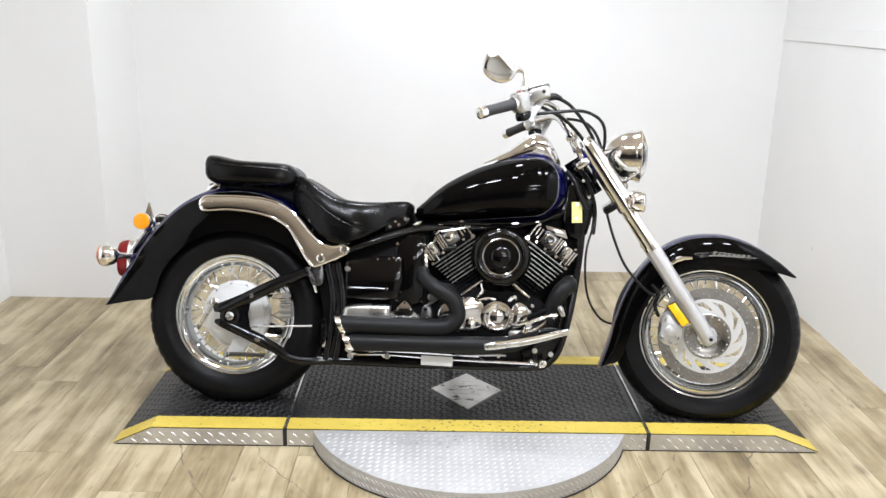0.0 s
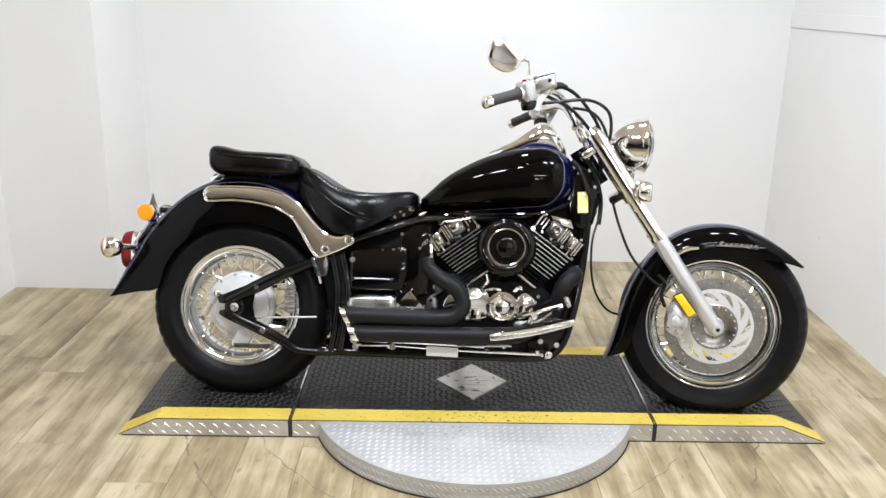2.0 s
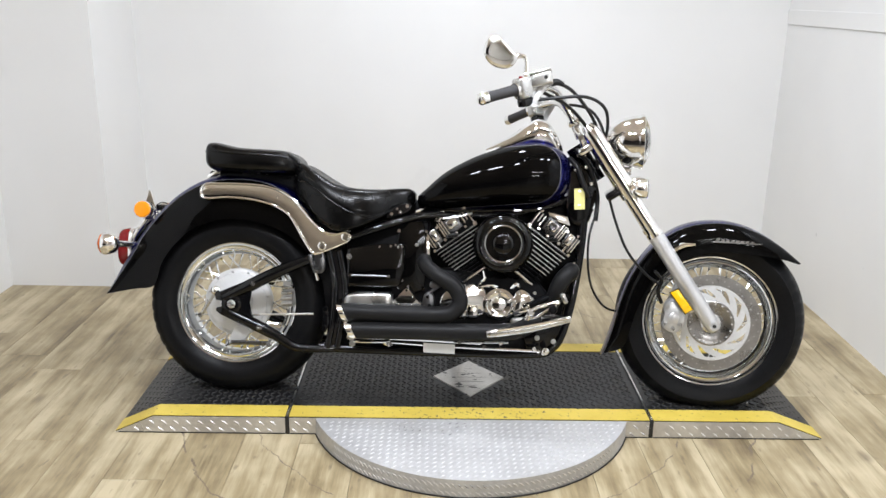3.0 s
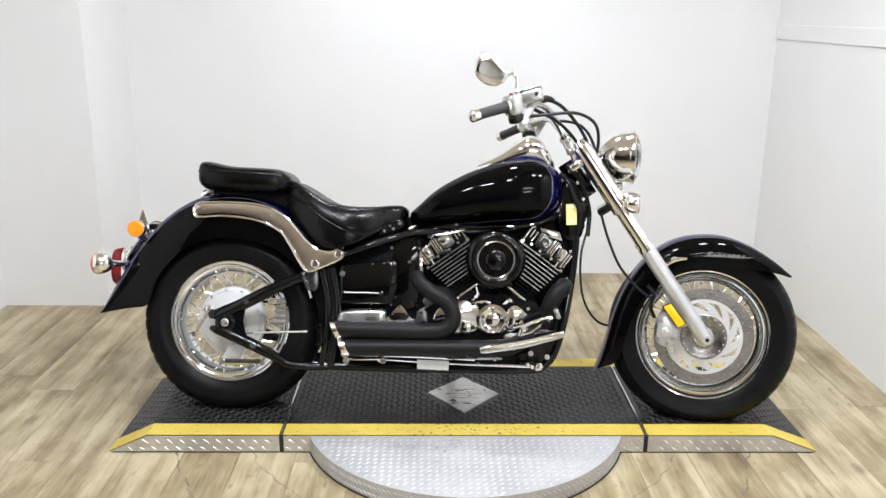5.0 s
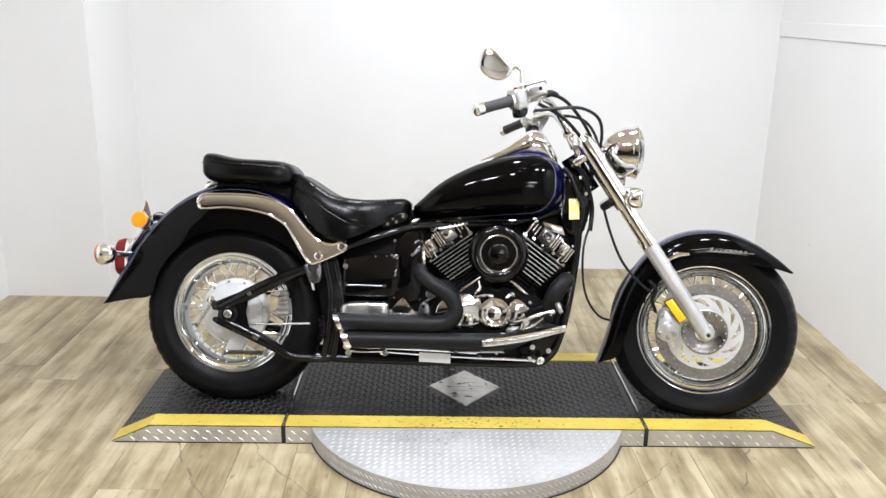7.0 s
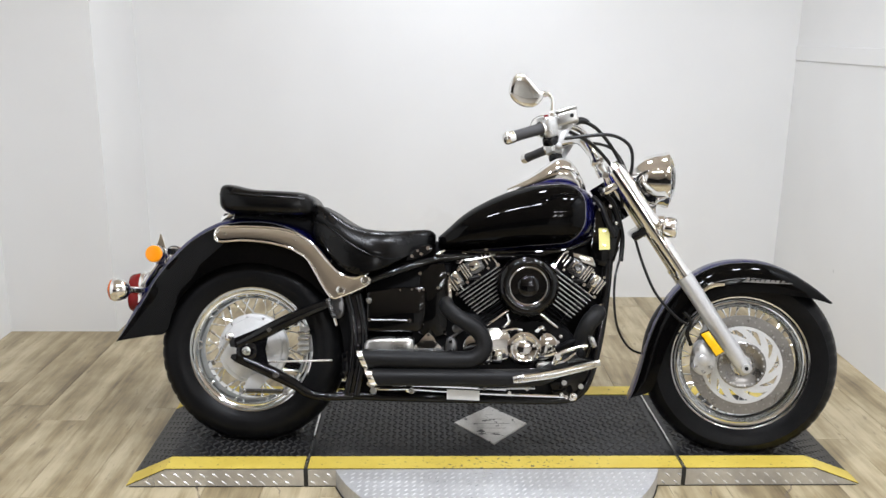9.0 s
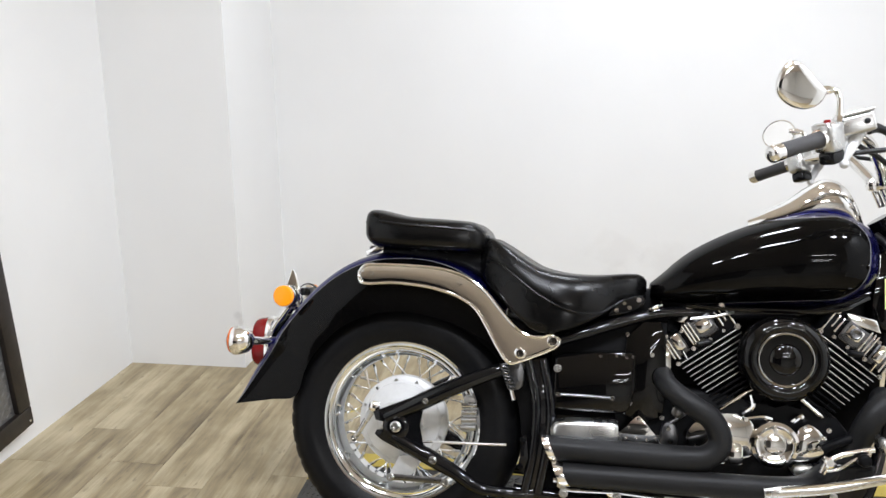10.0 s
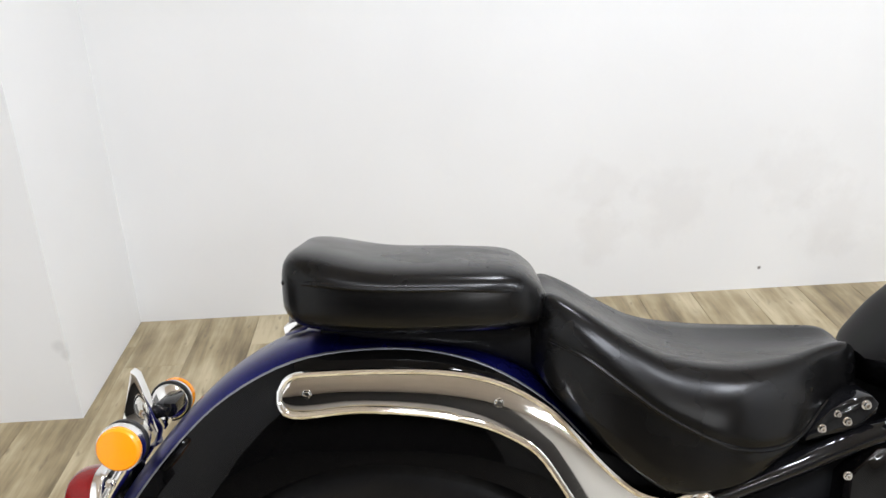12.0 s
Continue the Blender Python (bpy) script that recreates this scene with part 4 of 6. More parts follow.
def rear_signal(s):
    c = Vector((-1.228, s * 0.140, 0.492))
    b = put("turn_signal", lathe([(0.006, 0.036), (0.018, 0.033), (0.030, 0.022), (0.037, 0.004), (0.039, -0.012), (0.037, -0.016)], c, "x", 32), CHROME, label="chrome bullet turn signal")
    put("lens", lathe([(0.036, -0.015), (0.034, -0.022), (0.022, -0.030), (0.006, -0.033)], c, "x", 32), SIGNALAMBER, b, "amber lens")
    put("stalk", tube([c + Vector((0.015, 0, 0)), c + Vector((0.05, -s * 0.05, -0.002)), c + Vector((0.075, -s * 0.12, 0))], [0.013, 0.010, 0.013], 10), CHROME, b)


both(rear_signal)

# seats
put("passenger_seat", loft([(-0.920, 0.785, 0.821, 0.06), (-0.911, 0.765, 0.850, 0.100), (-0.88, 0.750, 0.854, 0.122), (-0.80, 0.745, 0.839, 0.132), (-0.70, 0.744, 0.835, 0.130), (-0.635, 0.744, 0.830, 0.120), (-0.605, 0.748, 0.812, 0.10), (-0.592, 0.762, 0.791, 0.07)], 3.6, 48, 5, 0.004), LEATHER, label="black vinyl passenger pad with a welt")
SADDLE = [(-0.612, 0.700, 0.770, 0.070, 0.745), (-0.590, 0.672, 0.790, 0.100, 0.737), (-0.55, 0.632, 0.773, 0.126, 0.720), (-0.50, 0.588, 0.742, 0.146, 0.684), (-0.45, 0.560, 0.717, 0.157, 0.650), (-0.38, 0.570, 0.705, 0.160, 0.618), (-0.31, 0.604, 0.705, 0.132, 0.614), (-0.25, 0.638, 0.711, 0.084, 0.647), (-0.216, 0.656, 0.712, 0.062, 0.664), (-0.201, 0.662, 0.705, 0.047, 0.669), (-0.194, 0.670, 0.696, 0.030, 0.677)]


def saddle():
    """The rider's seat: a dished top, a soft bulge down to the welt and a straight skirt below it. Stations of (x, bottom, top, half width, welt)."""
    bm, rings = bm_new(), []
    for p, q in zip(glide([(x, w, e) for x, b, t, w, e in SADDLE], 6), glide([(x, b, t) for x, b, t, w, e in SADDLE], 6)):
        x, w, e, b, t = p.x, p.y, p.z, q.y, q.z
        dip = 0.010 * min(1.0, (t - b) / 0.08)
        half = [(0.0, t - dip), (0.30, t - dip * 0.85), (0.55, t - dip * 0.35), (0.70, t - 0.001), (0.80, t - 0.002 - 0.03 * (t - e)), (0.89, t - 0.20 * (t - e)), (0.96, t - 0.48 * (t - e)), (0.995, t - 0.78 * (t - e)), (1.0, e + 0.10 * (t - e)), (0.985, e), (0.99, e - 0.18 * (e - b)), (0.99, b + 0.30 * (e - b)), (0.975, b + 0.08 * (e - b)), (0.93, b), (0.5, b), (0.0, b)]
        ring = half + [(-u, z) for u, z in half[-2:0:-1]]
        rings.append([bm.verts.new((x, u * w, z)) for u, z in ring])
    n = len(rings[0])
    for a, b in zip(rings, rings[1:]):
        for i in range(n):
            bm.faces.new((a[i], b[i], b[(i + 1) % n], a[(i + 1) % n]))
    bm.faces.new(rings[0])
    bm.faces.new(rings[-1][::-1])
    bmesh.ops.recalc_face_normals(bm, faces=bm.faces[:])
    return bm


put("rider_seat", saddle(), LEATHER, label="black vinyl rider's saddle with a welt")


def welt(s):
    put("seat_welt", tube([(-0.912, s * 0.096, 0.815), (-0.87, s * 0.124, 0.817), (-0.80, s * 0.132, 0.811), (-0.70, s * 0.130, 0.808), (-0.64, s * 0.118, 0.803), (-0.605, s * 0.085, 0.798)], 0.0035, 8), LEATHER)
    put("seat_welt", tube([(x, s * w * 0.992, e) for x, b, t, w, e in SADDLE[1:-3]], 0.0028, 8), LEATHER)


both(welt)
put("seat_bracket", plate([(-0.932, 0.728), (-0.905, 0.736), (-0.880, 0.752), (-0.884, 0.760), (-0.912, 0.752), (-0.934, 0.740)], -0.016, 0.016, 0.003), CHROME, label="chrome bracket behind the passenger pad")
put("seat_nut", lathe([(0.011, 0), (0.011, 0.009), (0.006, 0.014)], (-0.918, 0, 0.742), "z", 6), DARKSTEEL)
put("seat_pan", loft([(-0.88, 0.725, 0.756, 0.04), (-0.80, 0.726, 0.758, 0.07), (-0.66, 0.700, 0.762, 0.07), (-0.58, 0.655, 0.765, 0.07), (-0.53, 0.62, 0.72, 0.07)], 3.0, 24), ENGINEBLACK)

# fuel tank
TANK = [(-0.184, 0.654, 0.690, 0.050), (-0.168, 0.648, 0.704, 0.086), (-0.15, 0.645, 0.720, 0.106), (-0.11, 0.643, 0.758, 0.127), (-0.06, 0.642, 0.793, 0.140), (0.02, 0.643, 0.834, 0.149), (0.10, 0.645, 0.862, 0.155), (0.17, 0.648, 0.880, 0.163), (0.23, 0.654, 0.882, 0.162), (0.28, 0.670, 0.869, 0.148), (0.315, 0.695, 0.846, 0.118), (0.335, 0.735, 0.814, 0.07)]
tank = put("fuel_tank", loft(TANK, 2.5, 64, 6), TANKPAINT, label="teardrop fuel tank, black panels on dark blue with a pinstripe")
put("tank_seam", tube([(-0.16, -0.06, 0.645), (-0.05, -0.108, 0.640), (0.10, -0.152, 0.643), (0.22, -0.158, 0.650), (0.30, -0.12, 0.682)], 0.005, 8), GLOSSBLACK, tank)

# instrument console on the tank
put("tank_console", loft([(0.045, 0.835, 0.860, 0.012), (0.085, 0.838, 0.882, 0.032), (0.13, 0.845, 0.907, 0.045), (0.18, 0.852, 0.945, 0.058), (0.22, 0.855, 0.965, 0.062), (0.26, 0.850, 0.953, 0.058), (0.29, 0.835, 0.911, 0.045), (0.31, 0.815, 0.874, 0.02)], 2.2, 32, 5), CHROME, label="chrome instrument console on the tank")
put("console_trim", tube([(0.045, -0.014, 0.838), (0.10, -0.042, 0.848), (0.18, -0.062, 0.862), (0.25, -0.060, 0.858), (0.30, -0.035, 0.840)], 0.005, 8), FRAMEBLACK)
for x, y, z in ((0.13, -0.05, 0.862), (0.16, -0.058, 0.866), (0.20, -0.062, 0.868)):
    put("console_lamp", lathe([(0.006, 0.004), (0.007, -0.002), (0.003, -0.007)], (x, y, z), seg=12), CHROME)

# frame
def frame_side(s):
    put("frame_rail", tube([(0.390, s * 0.035, 0.78), (0.384, s * 0.05, 0.60), (0.360, s * 0.075, 0.40), (0.325, s * 0.095, 0.250), (0.288, s * 0.105, 0.188), (0.22, s * 0.11, 0.166), (-0.05, s * 0.11, 0.160), (-0.40, s * 0.11, 0.160), (-0.50, s * 0.11, 0.165)], 0.015, 12), FRAMEBLACK, label="black frame down tube and lower rail")
    put("frame_rail", tube([(0.36, s * 0.03, 0.70), (0.15, s * 0.06, 0.635), (-0.10, s * 0.085, 0.625), (-0.20, s * 0.10, 0.61), (-0.32, s * 0.115, 0.570), (-0.43, s * 0.118, 0.53), (-0.50, s * 0.115, 0.50)], 0.014, 12), FRAMEBLACK, label="black upper frame rail")
    put("frame_post", tube([(-0.475, s * 0.12, 0.49), (-0.452, s * 0.128, 0.40), (-0.448, s * 0.13, 0.33), (-0.455, s * 0.128, 0.25), (-0.47, s * 0.12, 0.165)], 0.012, 10), FRAMEBLACK)
    put("frame_post", tube([(-0.438, s * 0.12, 0.49), (-0.417, s * 0.128, 0.40), (-0.413, s * 0.13, 0.33), (-0.422, s * 0.128, 0.25), (-0.437, s * 0.12, 0.165)], 0.012, 10), FRAMEBLACK)


both(frame_side)
put("frame_gusset", plate([(-0.475, 0.49), (-0.43, 0.50), (-0.41, 0.36), (-0.43, 0.17), (-0.47, 0.17), (-0.445, 0.33)], -0.125, 0.125, 0.006), FRAMEBLACK)
put("steering_head", tube([(0.352, 0, 0.875), (0.43, 0, 0.757)], 0.034, 20, 1), FRAMEBLACK)
put("neck_cover", plate(smooth_outline([(0.335, 0.80), (0.36, 0.82), (0.40, 0.80), (0.425, 0.74), (0.405, 0.62), (0.36, 0.60), (0.325, 0.64), (0.33, 0.72)], 3), -0.062, 0.062, 0.014), GLOSSBLACK, label="glossy dark neck cover")
put("inspection_tag", plate([(0.348, 0.727), (0.383, 0.729), (0.386, 0.658), (0.351, 0.656)], -0.0665, -0.0635), TAG, label="yellow rectangular tag")
for z in (0.716, 0.669):
    put("tag_mark", plate([(0.362, z), (0.372, z), (0.372, z + 0.006), (0.362, z + 0.006)], -0.0672, -0.066), PINSTRIPE)

# engine
CR = Vector((0.108, 0, 0.335))
put("crankcase", plate(smooth_outline([(-0.20, 0.20), (0.0, 0.175), (0.22, 0.19), (0.30, 0.25), (0.27, 0.37), (0.19, 0.43), (0.11, 0.40), (0.02, 0.43), (-0.10, 0.44), (-0.20, 0.38)], 3), -0.10, 0.10, 0.012), ENGINEBLACK, label="black crankcase")


def cylinder(sign):
    """One finned cylinder with its head and rocker cover, leaning back (-1) or forward (1)."""
    ang = radians(36.0) * sign
    M = Matrix.Translation(CR) @ Matrix.Rotation(ang, 4, "Y")

    def across(u0, u1, y0, y1, z0, z1, bevel, seg=2):
        """A block between u0 and u1 counted outwards from the cylinder's middle."""
        lo, hi = min(u0 * sign, u1 * sign), max(u0 * sign, u1 * sign)
        return box((lo, y0, z0), (hi, y1, z1), bevel, seg=seg)

    z0 = 0.136 if sign < 0 else 0.124
    step = (0.260 - z0) / 10
    core = part("cylinder_core", box((-0.052, -0.075, 0.08), (0.052, 0.075, 0.262), 0.015), ENGINEBLACK, bike, "black cylinder", M)
    part("base_gasket", box((-0.062, -0.1065, z0 - 0.013), (0.05, 0.09, z0 - 0.006), 0.002), CHROME, core, "bright base flange")
    for i in range(11):
        z = z0 + i * step
        w = 0.062 + 0.024 * i / 10
        part("fin", box((-w, -0.105, z), (w, 0.105, z + 0.0050), 0.0018, seg=1), ENGINEBLACK, core)
        if i > 2:
            part("fin_edge", box((-w + 0.003, -0.1058, z + 0.0020), (w - 0.003, -0.1046, z + 0.0042)), FINEDGE, core, smooth=False)
    head = part("cylinder_head", box((-0.072, -0.092, 0.264), (0.072, 0.095, 0.318), 0.012), ENGINEBLACK, bike, "black cylinder head", M)
    # dark ribbed cover on the inner side, plated cover in the middle, bright cap on the outer side
    part("rocker_cover", across(-0.084, -0.050, -0.098, 0.10, 0.268, 0.322, 0.004), ENGINEBLACK, head, "black rocker cover")
    for u, low in ((-0.083, 0.274), (-0.070, 0.292), (-0.058, 0.286)):
        part("cover_rib", across(u, u + 0.005, -0.105, 0.09, low, 0.326, 0.002), CHROME, head, smooth=False)
    cover = part("rocker_cover", across(-0.044, 0.030, -0.100, 0.10, 0.280, 0.332, 0.005), DARKSTEEL, head, "dark steel rocker cover")
    part("cover_plate", across(-0.036, 0.002, -0.107, -0.095, 0.296, 0.327, 0.006), CHROME, cover, "polished plate")
    for u in (0.008, 0.017, 0.025):
        part("cover_rib", across(u, u + 0.0045, -0.108, 0.09, 0.284, 0.338, 0.002), CHROME, cover, smooth=False)
    cap = part("rocker_cover", across(0.038, 0.086, -0.098, 0.10, 0.276, 0.328, 0.006), DARKSTEEL, head, "dark steel rocker cover")
    part("cover_plate", across(0.043, 0.067, -0.108, -0.09, 0.288, 0.331, 0.006), CHROME, cap, "polished plate")
    for u, low in ((0.071, 0.272), (0.080, 0.278)):
        part("cover_rib", across(u, u + 0.005, -0.109, 0.09, low, 0.328, 0.002), CHROME, cap, smooth=False)
    part("cover_prong", tube([(0.060 * sign, -0.104, 0.264), (0.058 * sign, -0.108, 0.286)], 0.0035, 8, 1), CHROME, cap)
    if sign > 0:
        part("cover_boss", lathe([(0.013, 0.0), (0.014, -0.008), (0.010, -0.011), (0.007, -0.009)], (-0.017, -0.105, 0.311), seg=20), DARKSTEEL, cover, "round dark cap")
    part("plug_cap", tube([(0.0, -0.09, 0.266), (0.006, -0.112, 0.272), (0.02 * sign, -0.125, 0.284)], [0.007, 0.008, 0.006], 10), CABLE, head)
    for x, z, r in ((-0.081, 0.268, 0.0065), (-0.078, 0.330, 0.0055), (-0.049, 0.277, 0.004), (-0.012, 0.276, 0.004), (0.033, 0.278, 0.005), (0.034, 0.328, 0.004), (0.083, 0.266, 0.005), (0.070, 0.336, 0.004)):
        part("head_bolt", bolt_bm((x * sign, -0.108, z), r, 0.008), CHROME, head)
    return M


for sg in (-1, 1):
    cylinder(sg)

AC = Vector((0.112, -0.105, 0.535))
air = put("air_cleaner", lathe([(0.074, 0.0), (0.092, -0.008), (0.0985, -0.028), (0.100, -0.050), (0.098, -0.066), (0.092, -0.079), (0.084, -0.0865), (0.076, -0.0890), (0.068, -0.0875), (0.062, -0.0830), (0.058, -0.0790)], AC, seg=72), GLOSSBLACK, label="round glossy black air cleaner")
def thin_ring(r, d, t):
    """A thin torus of radius r round the air cleaner's axis, at depth d."""
    return lathe([(r + t * math.cos(k * math.pi / 4), d + t * math.sin(k * math.pi / 4)) for k in range(8)], AC, seg=72, closed=True)


put("ring", thin_ring(0.0595, -0.0815, 0.0034), DARKCHROME, air, "smoked chrome ring")
put("cap", lathe([(0.058, -0.080), (0.054, -0.0765), (0.048, -0.0730), (0.043, -0.0720), (0.0395, -0.0745), (0.037, -0.0790), (0.033, -0.0835), (0.026, -0.0870), (0.016, -0.0890), (0.005, -0.0896)], AC, seg=72), GLOSSBLACK, air, "domed black cap")
put("ring", thin_ring(0.0385, -0.0775, 0.0020), DARKCHROME, air, "thin dark inner ring")
put("intake_neck", box((0.05, -0.10, 0.47), (0.17, 0.09, 0.60), 0.02), ENGINEBLACK)

put("inner_frame_panel", plate([(-0.46, 0.50), (-0.40, 0.60), (-0.20, 0.675), (0.10, 0.68), (0.34, 0.70), (0.385, 0.70), (0.364, 0.45), (0.314, 0.24), (0.25, 0.18), (-0.20, 0.17), (-0.47, 0.17)], 0.0, 0.07, 0.01), ENGINEBLACK, label="black backing behind the engine")

# right-hand covers
put("clutch_cover", lathe([(0.053, 0.0), (0.055, -0.028), (0.053, -0.034), (0.046, -0.036), (0.043, -0.031), (0.040, -0.029), (0.024, -0.028), (0.021, -0.034), (0.008, -0.036)], (0.106, -0.10, 0.331), seg=48), CHROME, label="round chrome clutch cover")
for i in range(5):
    a = 2 * math.pi * i / 5 + 0.3
    put("cover_bolt", bolt_bm((0.106 + 0.033 * math.cos(a), -0.129, 0.331 + 0.033 * math.sin(a)), 0.005, 0.005), CHROME)
put("side_case", plate(smooth_outline([(-0.085, 0.30), (-0.09, 0.35), (-0.05, 0.385), (0.02, 0.395), (0.06, 0.375), (0.06, 0.30), (0.0, 0.285)], 3), -0.128, -0.095, 0.010), CHROME, label="chrome engine side case")
put("side_case", plate(smooth_outline([(0.14, 0.30), (0.15, 0.36), (0.18, 0.385), (0.215, 0.36), (0.22, 0.32), (0.18, 0.295)], 3), -0.125, -0.095, 0.010), CHROME, label="chrome engine side case")
shaft = put("shaft_cover", loft([(-0.41, 0.306, 0.338, 0.018), (-0.395, 0.300, 0.352, 0.028), (-0.35, 0.300, 0.358, 0.032), (-0.27, 0.303, 0.360, 0.032), (-0.252, 0.306, 0.356, 0.028)], 5.0, 28), STEEL, label="satin bright shaft housing")
shaft.location.y = -0.145
gear = put("gear_cover", plate(smooth_outline([(-0.262, 0.300), (-0.256, 0.324), (-0.236, 0.344), (-0.218, 0.364), (-0.205, 0.376), (-0.192, 0.364), (-0.176, 0.344), (-0.158, 0.324), (-0.154, 0.300)], 2), -0.138, -0.09, 0.004), CHROME, label="pointed chrome gear cover")
for x, z in ((-0.205, 0.368), (-0.228, 0.344), (-0.184, 0.344), (-0.251, 0.322), (-0.163, 0.322), (-0.232, 0.318), (-0.208, 0.320), (-0.184, 0.318)):
    put("cover_screw", bolt_bm((x, -0.137, z), 0.0042, 0.006), CHROME, gear)
for x, z in ((-0.07, 0.31), (0.0, 0.30), (0.04, 0.385), (0.17, 0.375), (0.205, 0.33), (-0.03, 0.375)):
    put("case_bolt", bolt_bm((x, -0.132, z), 0.0048, 0.006), CHROME)
for x0, z0, x1, z1 in ((0.155, 0.445, 0.205, 0.405), (-0.09, 0.39, -0.13, 0.36)):
    put("pushrod_tube", tube([(x0, -0.11, z0), (x1, -0.115, z1)], 0.0055, 10, 1), CHROME if x0 > 0 else DARKSTEEL)
# bright bits round the heads, the port and the lower covers
put("cover_rail", tube([(-0.092, -0.112, 0.612), (-0.04, -0.114, 0.620), (0.006, -0.112, 0.633)], 0.0035, 8), STEEL)
put("head_plate", plate([(-0.124, 0.603), (-0.102, 0.637), (-0.079, 0.635), (-0.107, 0.600)], -0.094, -0.086, 0.002), CHROME)
put("head_plate", plate([(0.259, 0.646), (0.327, 0.630), (0.337, 0.600), (0.268, 0.620)], -0.094, -0.086, 0.003), CHROME)
put("port_flange", plate([(-0.152, 0.548), (-0.136, 0.550), (-0.132, 0.490), (-0.140, 0.472), (-0.155, 0.474)], -0.106, -0.092, 0.003), CHROME, label="chrome exhaust port flange")
put("port_flange", plate([(0.346, 0.478), (0.356, 0.480), (0.352, 0.415), (0.342, 0.412)], -0.112, -0.096, 0.002), CHROME, label="chrome exhaust port flange")
put("lower_case", box((0.002, -0.142, 0.279), (0.036, -0.09, 0.323), 0.006, seg=2), CHROME)
put("lower_case", box((-0.028, -0.136, 0.276), (-0.002, -0.09, 0.312), 0.006, seg=2), CHROME)
put("lower_case", plate(smooth_outline([(0.150, 0.285), (0.19, 0.290), (0.215, 0.275), (0.19, 0.262), (0.15, 0.265)], 2), -0.135, -0.095, 0.006), STEEL)
put("oil_line", tube([(0.035, -0.118, 0.395), (0.055, -0.125, 0.415), (0.052, -0.118, 0.440)], 0.006, 8), CHROME)
put("oil_line", tube([(0.045, -0.12, 0.385), (0.075, -0.126, 0.392), (0.098, -0.12, 0.388)], 0.006, 8), CHROME)
put("oil_line", tube([(0.145, -0.118, 0.385), (0.160, -0.124, 0.400), (0.172, -0.118, 0.392)], 0.007, 8), CHROME)
for x, z in ((-0.107, 0.387), (-0.134, 0.347), (-0.150, 0.372), (-0.158, 0.325), (-0.128, 0.318), (0.215, 0.352), (0.224, 0.372)):
    put("case_bolt", bolt_bm((x, -0.122, z), 0.0052, 0.009), CHROME if x > 0 else DARKCHROME)
put("case_lug", plate(smooth_outline([(-0.150, 0.30), (-0.148, 0.352), (-0.128, 0.362), (-0.112, 0.345), (-0.115, 0.30)], 2), -0.118, -0.09, 0.006), DARKSTEEL)
put("regulator", lathe([(0.012, 0), (0.014, -0.012), (0.008, -0.016)], (-0.115, -0.12, 0.39), seg=20), DARKSTEEL)

# side cover and battery box
put("side_cover", plate([(-0.410, 0.498), (-0.395, 0.508), (-0.300, 0.520), (-0.226, 0.524), (-0.218, 0.516), (-0.214, 0.440), (-0.228, 0.385), (-0.245, 0.374), (-0.400, 0.372), (-0.410, 0.382)], -0.135, 0.135, 0.010), GLOSSBLACK, label="glossy black side cover")
put("cover_trim", tube([(-0.398, -0.137, 0.412), (-0.33, -0.138, 0.413), (-0.262, -0.137, 0.412)], 0.0035, 8), DARKSTEEL)
for x in (-0.398, -0.268):
    put("cover_bolt", bolt_bm((x, -0.138, 0.412), 0.006, 0.006), CHROME)
put("battery_box", plate(smooth_outline([(-0.24, 0.56), (-0.16, 0.60), (-0.145, 0.50), (-0.15, 0.37), (-0.24, 0.37)], 2), -0.115, 0.115, 0.005), GLOSSBLACK, label="glossy black box behind the engine")
put("cover_bolt", bolt_bm((-0.402, -0.137, 0.475), 0.0085, 0.008), STEEL)
# three bolts added where small glints fall on the black box
for x, y, z in ((-0.238, -0.118, 0.566), (-0.178, -0.117, 0.520), (-0.225, -0.117, 0.400)):
    put("cover_bolt", bolt_bm((x, y, z), 0.005, 0.006), CHROME)
# tiny screws added for the row of bright dots on the side cover
for x, z in ((-0.262, 0.514), (-0.246, 0.518), (-0.238, 0.511), (-0.224, 0.514), (-0.300, 0.511)):
    put("cover_bolt", bolt_bm((x, -0.1355, z), 0.0034, 0.004), CHROME)
# chrome clip added for one more glint
put("glint_clip", tube([(-0.188, -0.108, 0.628), (-0.176, -0.120, 0.634), (-0.160, -0.112, 0.640)], 0.005, 8), CHROME)
bracket = put("tank_bracket", plate(smooth_outline([(-0.285, 0.606), (-0.270, 0.632), (-0.235, 0.656), (-0.205, 0.660), (-0.200, 0.640), (-0.240, 0.618)], 2), -0.108, -0.060, 0.003), FRAMEBLACK, label="black bracket under the tank's tail")
for x, z, r in ((-0.266, 0.622, 0.005), (-0.248, 0.640, 0.004), (-0.236, 0.630, 0.005), (-0.214, 0.650, 0.0055)):
    put("bracket_bolt", bolt_bm((x, -0.107, z), r, 0.007), CHROME, bracket)
put("tool_tube", tube([(-0.41, -0.075, 0.345), (-0.26, -0.075, 0.345)], 0.03, 16, 1), FRAMEBLACK)
put("rear_inner_panel", plate([(-0.42, 0.20), (-0.16, 0.20), (-0.14, 0.60), (-0.30, 0.60), (-0.42, 0.53)], -0.085, 0.085, 0.01), ENGINEBLACK)

put("inner_rear_fender", plate([(-0.56, 0.60), (-0.44, 0.56), (-0.44, 0.17), (-0.475, 0.17), (-0.49, 0.36), (-0.53, 0.48)], -0.085, 0.10, 0.006), ENGINEBLACK)

put("belly_plate", plate([(-0.46, 0.164), (0.22, 0.162), (0.28, 0.19), (0.26, 0.23), (-0.42, 0.22)], -0.105, 0.105, 0.006), ENGINEBLACK, label="black underside of the frame")

